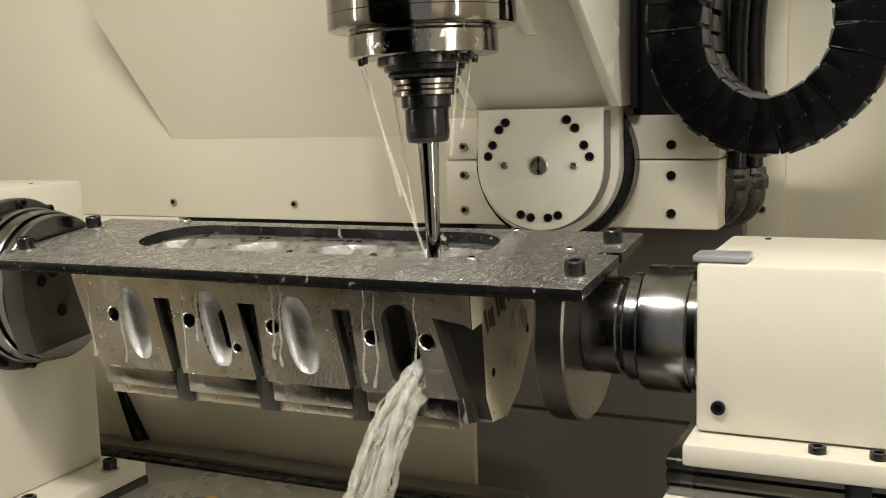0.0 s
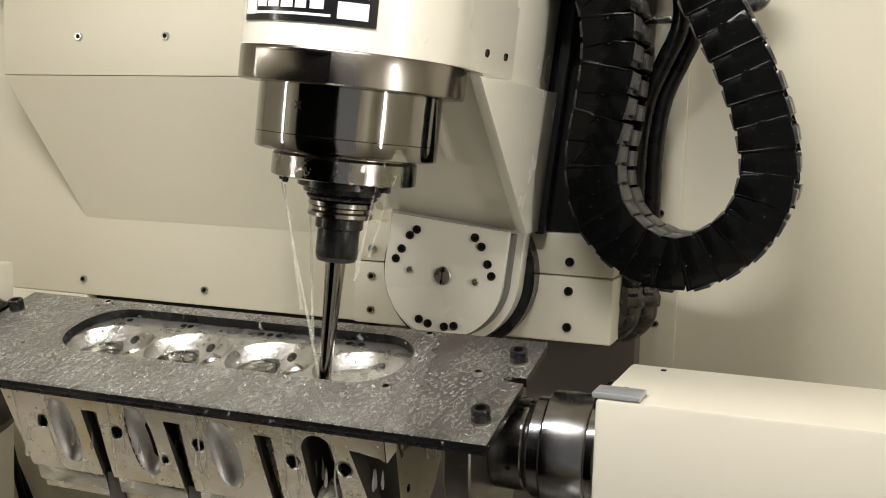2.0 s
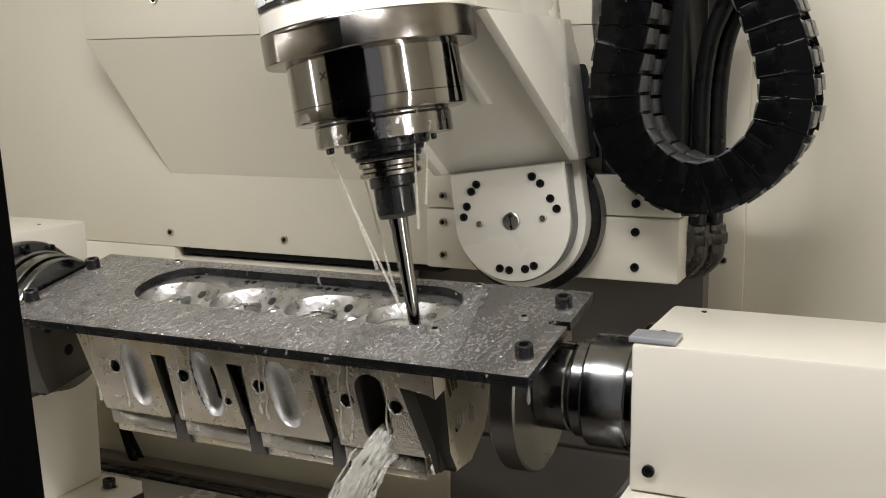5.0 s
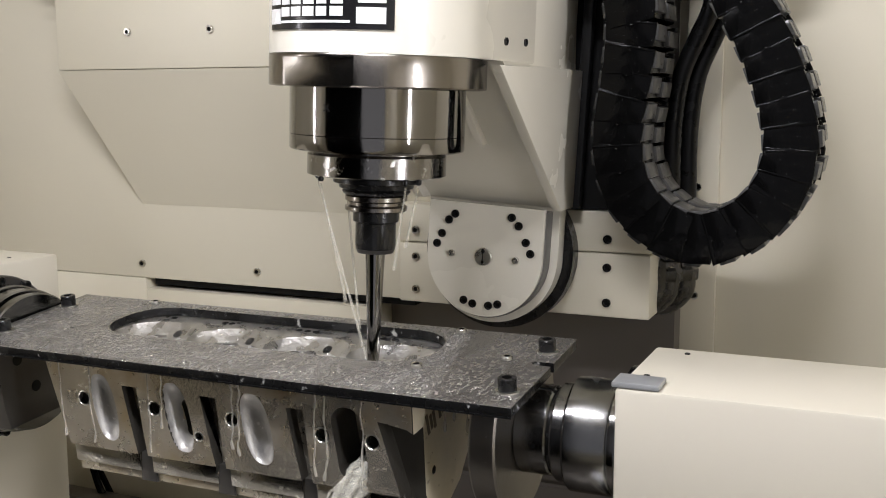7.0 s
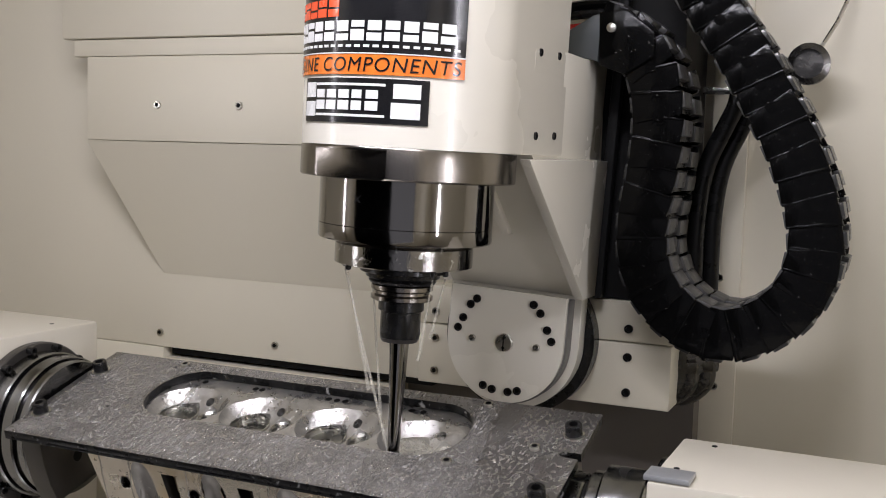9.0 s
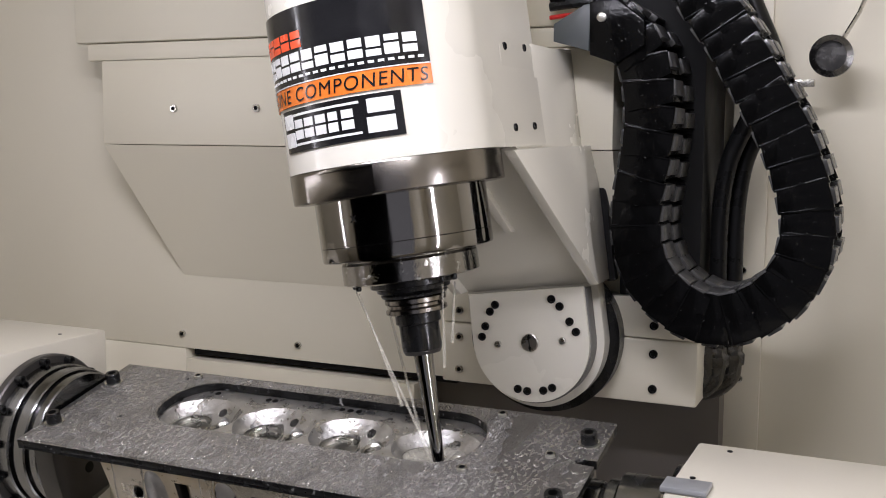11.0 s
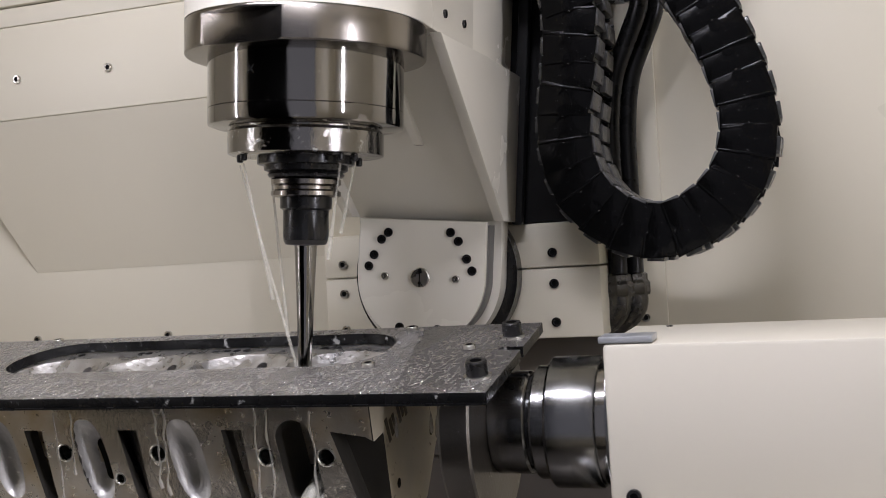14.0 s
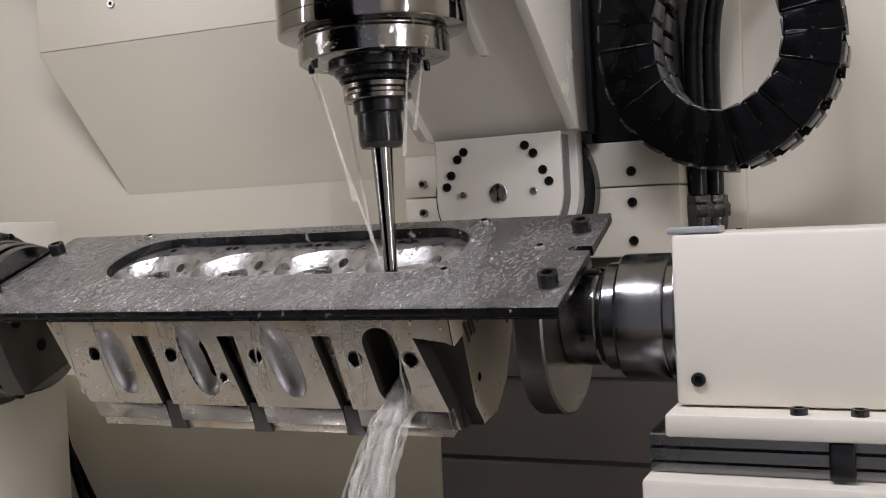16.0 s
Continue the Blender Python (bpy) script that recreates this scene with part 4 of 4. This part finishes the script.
def tailstock():
    t = empty("tailstock", "cream tailstock cabinet on a ledge with black bolts", "tailstock", (0.6, -0.3, 1.06))
    TABLE.append(t)
    part("cabinet", box((-0.323, -0.085, 0.037), (0.55, 0.098, 0.1845), 0.004), CREAM_BOX, t)
    part("ledge", box((-0.328, -0.118, 0.016), (0.55, 0.105, 0.0355), 0.003), CREAM_BOX, t, "cream ledge")
    part("tab", box((-0.3265, -0.084, 0.1848), (-0.282, -0.050, 0.1905), 0.0012), CLAMP, t, "small grey metal tab")
    part("cap", lathe([(0.075, 0), (0.075, 0.0045), (0.072, 0.0055)], Matrix.Translation((-0.3275, 0.005, 0.108)) @ TO_RIGHT, 56), TURNED, t, "steel bearing cap")
    screw("screw", BOLT_SMALL, t, (-0.3037, -0.085, 0.060))
    for x in (-0.222, -0.176, 0.0, 0.05):
        share("ledge_bolt", BOLT_BLACK, t, Matrix.Translation((x, -0.103, 0.0355)) @ Matrix.Diagonal((0.75, 0.75, 0.45, 1)))
    for x, y in ((-0.285, 0.075), (-0.305, -0.03), (0.1, 0.075)):
        part("lid_hole", lathe([(0.003, 0.184), (0.003, 0.1856)], Matrix.Translation((x, y, 0)), 12), HOLE, t)
    g = empty("guide_rail", "dark steel guide rail under the tailstock", "rail", (0.6, -0.3, 1.03))
    TABLE.append(g)
    part("rail", prism([(-0.098, 0.0125), (-0.098, 0.020), (-0.094, 0.0215), (-0.094, 0.025), (-0.10, 0.0265), (-0.10, 0.0325), (-0.094, 0.034), (-0.094, 0.037), (-0.10, 0.0385), (-0.10, 0.044), (-0.098, 0.0455), (0.08, 0.0455), (0.08, 0.0125)], -0.345, 0.55, "x"), TURNED, g)
    for x in (-0.19, 0.0):
        part("stop", box((x - 0.01, -0.112, 0.014), (x + 0.01, -0.10, 0.0445), 0.002), BLACK, g)
    b = empty("rail_base", "cream base block under the guide rail", "base block", (0.6, -0.3, 0.7))
    TABLE.append(b)
    part("block", box((-0.348, -0.125, 0.0), (0.55, 0.15, 0.3415), 0.004), CREAM_BOX, b)


def table():
    t = empty("machine_table", "wet steel machine table with yellow plugs", "machine table", (-0.35, -0.3, 0.8))
    TABLE.append(t)
    part("top", box((-0.6, -0.35, 0.0), (0.32, 0.222, 0.060), 0.003), TRAY, t)
    part("back_rail", box((-0.6, 0.224, 0.0), (0.34, 0.246, 0.064), 0.004), BLACK, t, "black gap rail along the table")
    part("rail_lip", box((-0.6, 0.2465, 0.0), (0.34, 0.285, 0.070), 0.004), STAINLESS, t)
    part("step", box((-0.6, -0.36, -0.05), (0.32, -0.352, 0.055), 0.002), BLACK, t)
    for x, y in ((-0.064, 0.132), (-0.012, 0.128), (0.03, 0.13)):
        part("plug", lathe([(0.008, 0.0595), (0.008, 0.0612), (0.006, 0.0618)], Matrix.Translation((x, y, 0)), 20), YELLOW if x < 0.02 else CLAMP, t, "round yellow plug" if x < 0.02 else "grey washer")
    c = empty("wall_cable", "thin black cable behind the headstock", "cable", (-0.66, -0.03, 0.87))
    part("cable", tube(spline([(-0.05, 0, 0.14), (-0.034, 0, 0.085), (-0.018, 0.0, 0.035), (-0.004, 0.0, 0.0), (0.012, 0, -0.01)], 16), 0.006, 10), CHAIN, c)
    part("cable", tube(spline([(-0.045, 0.014, 0.08), (-0.028, 0.014, 0.05), (-0.012, 0.014, 0.02), (0.004, 0.014, -0.008)], 12), 0.005, 10), CHAIN, c)


# ---- cable chain and hose ----
def cable_chain():
    t = empty("cable_chain", "wet black plastic cable chain hanging in a loop", "cable chain", (0.30, 0, 1.3))
    SWAY.append(t)
    way = [(0.112, 1.725), (0.148, 1.714), (0.178, 1.678), (0.192, 1.616), (0.188, 1.546), (0.179, 1.489), (0.179, 1.446), (0.191, 1.404), (0.218, 1.37), (0.254, 1.35), (0.29, 1.345), (0.324, 1.358), (0.358, 1.384), (0.379, 1.420), (0.386, 1.459), (0.381, 1.498), (0.367, 1.544), (0.346, 1.591), (0.316, 1.644), (0.287, 1.694), (0.255, 1.738), (0.215, 1.81), (0.20, 1.90)]
    pts = spline([(x - 0.30, 0, z - 1.3) for x, z in way], 38)
    step = (pts[1] - pts[0]).length
    # one link: two side plates, an outer and an inner cover strip
    half = 0.0318
    bm = bmesh.new()
    for y in (-0.030, 0.088):
        prism([(-step * 0.66, -half * 1.02), (step * 0.66, -half * 0.94), (step * 0.70, -half * 0.86), (step * 0.52, half * 0.86), (step * 0.48, half * 0.93), (-step * 0.46, half * 1.02)], y, y + 0.006, "y", 0.0010, bm)
        prism([(-step * 0.60, -half * 0.99), (-step * 0.48, -half * 0.99), (-step * 0.36, half * 0.99), (-step * 0.44, half * 0.99)], y - 0.0014, y + 0.008, "y", 0.0012, bm)
    box((-step * 0.42, -0.026, -half + 0.004), (step * 0.42, 0.090, -half + 0.009), 0.001, bm)
    box((-step * 0.46, -0.026, half - 0.009), (step * 0.46, 0.090, half - 0.005), 0.001, bm)
    box((-step * 0.50, -0.031, -0.012), (-step * 0.42, -0.0295, 0.012), 0.0005, bm)
    link = mesh_of("link", bm, CHAIN)
    pads = []
    for x0, x1, y0, y1 in ((-0.40, 0.24, -0.026, 0.022), (-0.24, 0.40, 0.040, 0.091)):
        pads.append(mesh_of("cover_strip", box((step * x0, y0, half - 0.006), (step * x1, y1, half + 0.002), 0.001), CHAIN_PAD))
        pads.append(mesh_of("cover_strip", box((step * x0, y0, -half - 0.0035), (step * x1, y1, -half + 0.006), 0.001), CHAIN_OUT))
    boss = mesh_of("pivot", lathe([(0.007, 0), (0.007, 0.0012), (0.005, 0.0012)], rot(90, 0, 0), 16), CHAIN)
    for k in range(len(pts) - 1):
        d = pts[k + 1] - pts[k]
        a = math.degrees(math.atan2(-d.z, d.x))
        m = Matrix.Translation((pts[k] + pts[k + 1]) / 2 + Vector((0, 0.0012 * (k % 2), 0))) @ rot(0, a, 0) @ rot(random.uniform(-1, 1), random.uniform(-1.5, 1.5), 0)
        o = share("link", link, t, m)
        for pad in pads:
            share("cover_strip", pad, o, Matrix.Identity(4), "worn grey cover strip")
        share("pivot", boss, o, Matrix.Translation((step * 0.45, -0.0302, 0)))
    br = empty("chain_bracket", "dark grey bracket with hoses at the chain's upper end", "bracket", (0.10, 0, 1.725))
    SWAY.append(br)
    part("plate", prism([(-0.033, -0.010), (0.006, 0.012), (0.016, 0.014), (0.014, -0.045), (-0.033, -0.032)], -0.036, 0.05, "y", 0.001), SLATE, br, "blue-grey painted plate")
    part("clevis", prism([(0.014, 0.016), (0.05, 0.018), (0.085, -0.01), (0.085, -0.04), (0.05, -0.062), (0.016, -0.05)], -0.038, 0.046, "y", 0.002), CHAIN, br, "black chain end piece")
    part("bolt", lathe([(0.006, 0), (0.006, 0.003), (0.004, 0.004)], Matrix.Translation((0.031, -0.038, -0.004)) @ TO_FRONT, 16), ZINC, br)
    for k, (z, m) in enumerate(((0.030, CHAIN), (0.004, REDLINE), (0.018, RUBBER))):
        part("hose_line", tube(spline([(-0.05, 0.0, z - 0.002), (0.0, 0.0, z + 0.002), (0.03, 0, z - 0.004), (0.06, 0.0, z - 0.03)], 14), 0.006 if m is not REDLINE else 0.003, 8), m, br)
    for dx, y, name in ((0.0, 0.15, "supply_hose"), (0.018, 0.175, "supply_hose")):
        h = empty(name, "thick black rubber hose rising behind the chain", "hose", (0.224 + dx, y, 1.27), "hoses")
        part("hose", tube(spline([(0, 0, 0), (0.001, 0, 0.09), (0.001, 0, 0.2), (0.010, 0, 0.275), (0.032, 0, 0.33), (0.048, 0, 0.37), (0.045, 0.01, 0.42), (0.01, 0.03, 0.50), (-0.02, 0.04, 0.58)], 40), 0.0125, 14), RUBBER, h)
        part("nut", lathe([(0.019, -0.012), (0.020, -0.008), (0.020, 0.004), (0.017, 0.008), (0.017, 0.016), (0.014, 0.018)], None, 8), GALV, h, "wet metal hose nut")
        part("elbow", tube(spline([(0, 0, -0.008), (-0.002, 0, -0.028), (-0.018, 0.0, -0.046), (-0.035, 0.0, -0.052)], 14), 0.0165, 16), GALV, h, "wet metal elbow fitting")
    lp = empty("lamp_holder", "small round clear lamp on a bracket", "lamp holder", (0.36, 0.18, 1.69))
    part("ring", lathe([(0.026, 0), (0.028, 0.003), (0.028, 0.016), (0.020, 0.02), (0.020, 0.012)], TO_FRONT, 32), GALV, lp)
    part("stem", tube([(0, 0.0, 0), (0.03, 0.03, 0.06), (0.05, 0.06, 0.12)], 0.003, 8), ZINC, lp)
    part("wall_arm", box((-0.14, -0.004, -0.04), (-0.02, 0.004, -0.030), 0.001), ZINC, lp)


# ---- door edge beside the camera ----
DOOR = []


def door():
    d = tagged(new("door_1", mesh_of("door_1", box((-0.75, -0.04, -0.9), (0.0, 0.0, 0.9), 0.004), DOORBLACK)), "black sliding door edge, half open", "door", kind="structure")
    d.location = (0.159, -1.05, 1.4)
    DOOR.append(d)


# ---- the coolant that runs out of the port and drips ----
STRANDS, DROPS, STREAM = [], [], []


def coolant_stream():
    s = empty("coolant_stream", "milky coolant gushing out of a port towards the tray", "coolant stream", (-0.002, AXY - 0.10, AXZ - 0.052))
    STREAM.append(s)
    rs = random.Random(11)
    for k in range(90):
        spread = rs.gauss(0, 1)
        spread = spread * (0.75 if k < 30 else 1.0)
        off, vx, vy = 0.019 + spread * 0.0038, -0.31 + spread * 0.030 + rs.uniform(-0.015, 0.015), rs.uniform(-0.41, -0.31)
        thick = k < 30
        r0, r1 = (rs.uniform(0.0016, 0.0034), rs.uniform(0.0022, 0.0050)) if thick else (rs.uniform(0.0006, 0.0014), rs.uniform(0.0008, 0.0024))
        t0, t1 = (0.0, rs.uniform(0.16, 0.26)) if thick else (rs.uniform(0.0, 0.10), rs.uniform(0.14, 0.27))
        pts, rad = [], []
        for j in range(80):
            t = t0 + (t1 - t0) * j / 79
            pts.append((off + vx * t + 0.0034 * noise.noise((k * 3.7, j * 0.16, 3.0)), 0.03 + vy * t + 0.0034 * noise.noise((k * 3.7, j * 0.16, 9.0)), 0.010 * (k % 3) - 0.1 * t - 4.2 * t * t))
            ends = min(1.0, (j + 1) / 8) * min(1.0, (80 - j) / 10)
            rad.append((r0 + (r1 - r0) * j / 79) * (1 + 0.7 * noise.noise((k * 9.1, j * 0.33, 0))) * ends)
        o = share("strand", mesh_of("strand", tube(pts, rad, 14, wobble=0.7, seed=k), COOLANT if thick else JET, True, 180), s, Matrix.Identity(4))
        STRANDS.append(o)


def trickles():
    rnd = random.Random(8)
    for x in (-0.390, -0.347, -0.262, -0.243, -0.147, -0.139, -0.043, -0.031, 0.014):
        n, end = 26, rnd.uniform(-0.056, -0.02)
        start = rnd.uniform(0.040, 0.051)
        pts = [(x + 0.0045 * noise.noise((x * 50, k * 0.16, 1.0)) - 0.004 * k / n, -0.0955, start + (end - start) * k / (n - 1)) for k in range(n)]
        rad = [0.0011 + 0.0007 * noise.noise((x * 90, k * 0.4, 4.0)) + (0.0009 if k > n - 4 else 0) for k in range(n)]
        bm = tube(pts, rad, 8)
        to_axis(solid("coolant_trickle", bm, DROP, "thin trickle of coolant on the aluminium casting", "trickle", "coolant trickles"))


def coolant_pool():
    bm = bmesh.new()
    bmesh.ops.create_uvsphere(bm, u_segments=40, v_segments=14, radius=1)
    for v in bm.verts:
        n = 1 + 0.22 * noise.noise((v.co.x * 2.3, v.co.y * 2.3, v.co.z * 3))
        v.co = Vector((-0.004 + v.co.x * 0.046 * n, 0.012 + v.co.y * 0.040 * n, WB - 0.017 + v.co.z * 0.004 * n))
    ob = solid("coolant_pool", bm, JET, "milky coolant standing in the chamber round the cutter", "coolant pool")
    to_axis(ob)


def drops():
    bm = lathe([(0.0004, -0.008), (0.0017, -0.006), (0.0021, -0.002), (0.0015, 0.005), (0.0004, 0.013)], seg=10)
    me = mesh_of("coolant_drop", bm, DROP)
    rnd = random.Random(5)
    for k in range(150):
        o = tagged(new("coolant_drop", me), "falling milky coolant drop", "drop", "falling drops")
        x = rnd.uniform(-0.40, 0.16)
        edge = (x, AXY - rnd.uniform(0.0, 0.06), AXZ - (0.0 if x > 0.08 else 0.045))
        DROPS.append((o, edge, rnd.uniform(0.1, 15.6)))


def motions():
    for ob in TABLE:
        b = Vector(ob.location)
        walk(ob, [(t, Matrix.Translation(b + Vector((x, y, z)))) for t, a, h, x, y, z in CYCLE])
    for ob in STREAM:
        b = Vector(ob.location)
        walk(ob, [(t, Matrix.Translation(b + Vector((x, y + 0.0012 * a, z - 0.0013 * a))) @ rot(0, float(np.interp(t, (0, 1, 2.5, 3, 4, 4.6, 5, 12, 15, 15.5, 16), (0, 0, -4, -7, -7, 1, 5, 0, -16, -16, -4))), 0)) for t, a, h, x, y, z in CYCLE])
    for ob in FIXTURE:
        walk(ob, [(t, pose(x, AXY + y, AXZ + z, REST + a)) for t, a, h, x, y, z in CYCLE])
    for ob in HEAD:
        walk(ob, [(t, pose(*PIVOT, 0, h, 0)) for t, a, h, x, y, z in CYCLE])
    for ob in SWAY:
        b = Vector(ob.location)
        walk(ob, [(t, Matrix.Translation(b + Vector((0.0037 * h, 0, -0.0012 * h)))) for t, a, h, x, y, z in CYCLE])
    for d in DOOR:
        walk(d, [(t, pose(x, -1.05, 1.42, 0, tilt, 0)) for t, x, tilt in ((0, 0.166, -4), (2.5, 0.166, -4), (3.0, 0.168, -4), (3.5, 0.169, -4), (4.0, 0.1945, -3.2), (4.25, 0.1985, -3.2), (4.5, 0.198, -3.4), (5.0, 0.2115, -4.0), (5.4, 0.20, -3), (6.5, 0.10, -2), (16, 0.08, -2))])
    rnd = random.Random(3)
    for k, o in enumerate(STRANDS):
        walk(o, [(j * 0.25, pose(rnd.uniform(-0.004, 0.004), rnd.uniform(-0.004, 0.004), rnd.uniform(-0.006, 0.004), rnd.uniform(-3, 3), rnd.uniform(-4, 4), rnd.uniform(-6, 6))) for j in range(65)])
    for o, edge, t0 in DROPS:
        fall = [(0.0, 0.0)] + [(t0 + 0.07 * j, -4.9 * (0.07 * j) ** 2) for j in range(6)]
        walk(o, [(t, Matrix.Translation(Vector(edge) + Vector((0, 0, dz)))) for t, dz in fall] + [(16.0, Matrix.Translation(Vector(edge) + Vector((0, 0, fall[-1][1]))))])


enclosure()
work_lights()
carriage()
spindle_head()
coolant_jets()
fixture_plate()
cylinder_head()
face_plates()
headstock()
tailstock()
table()
cable_chain()
door()
coolant_stream()
trickles()
coolant_pool()
drops()
motions()
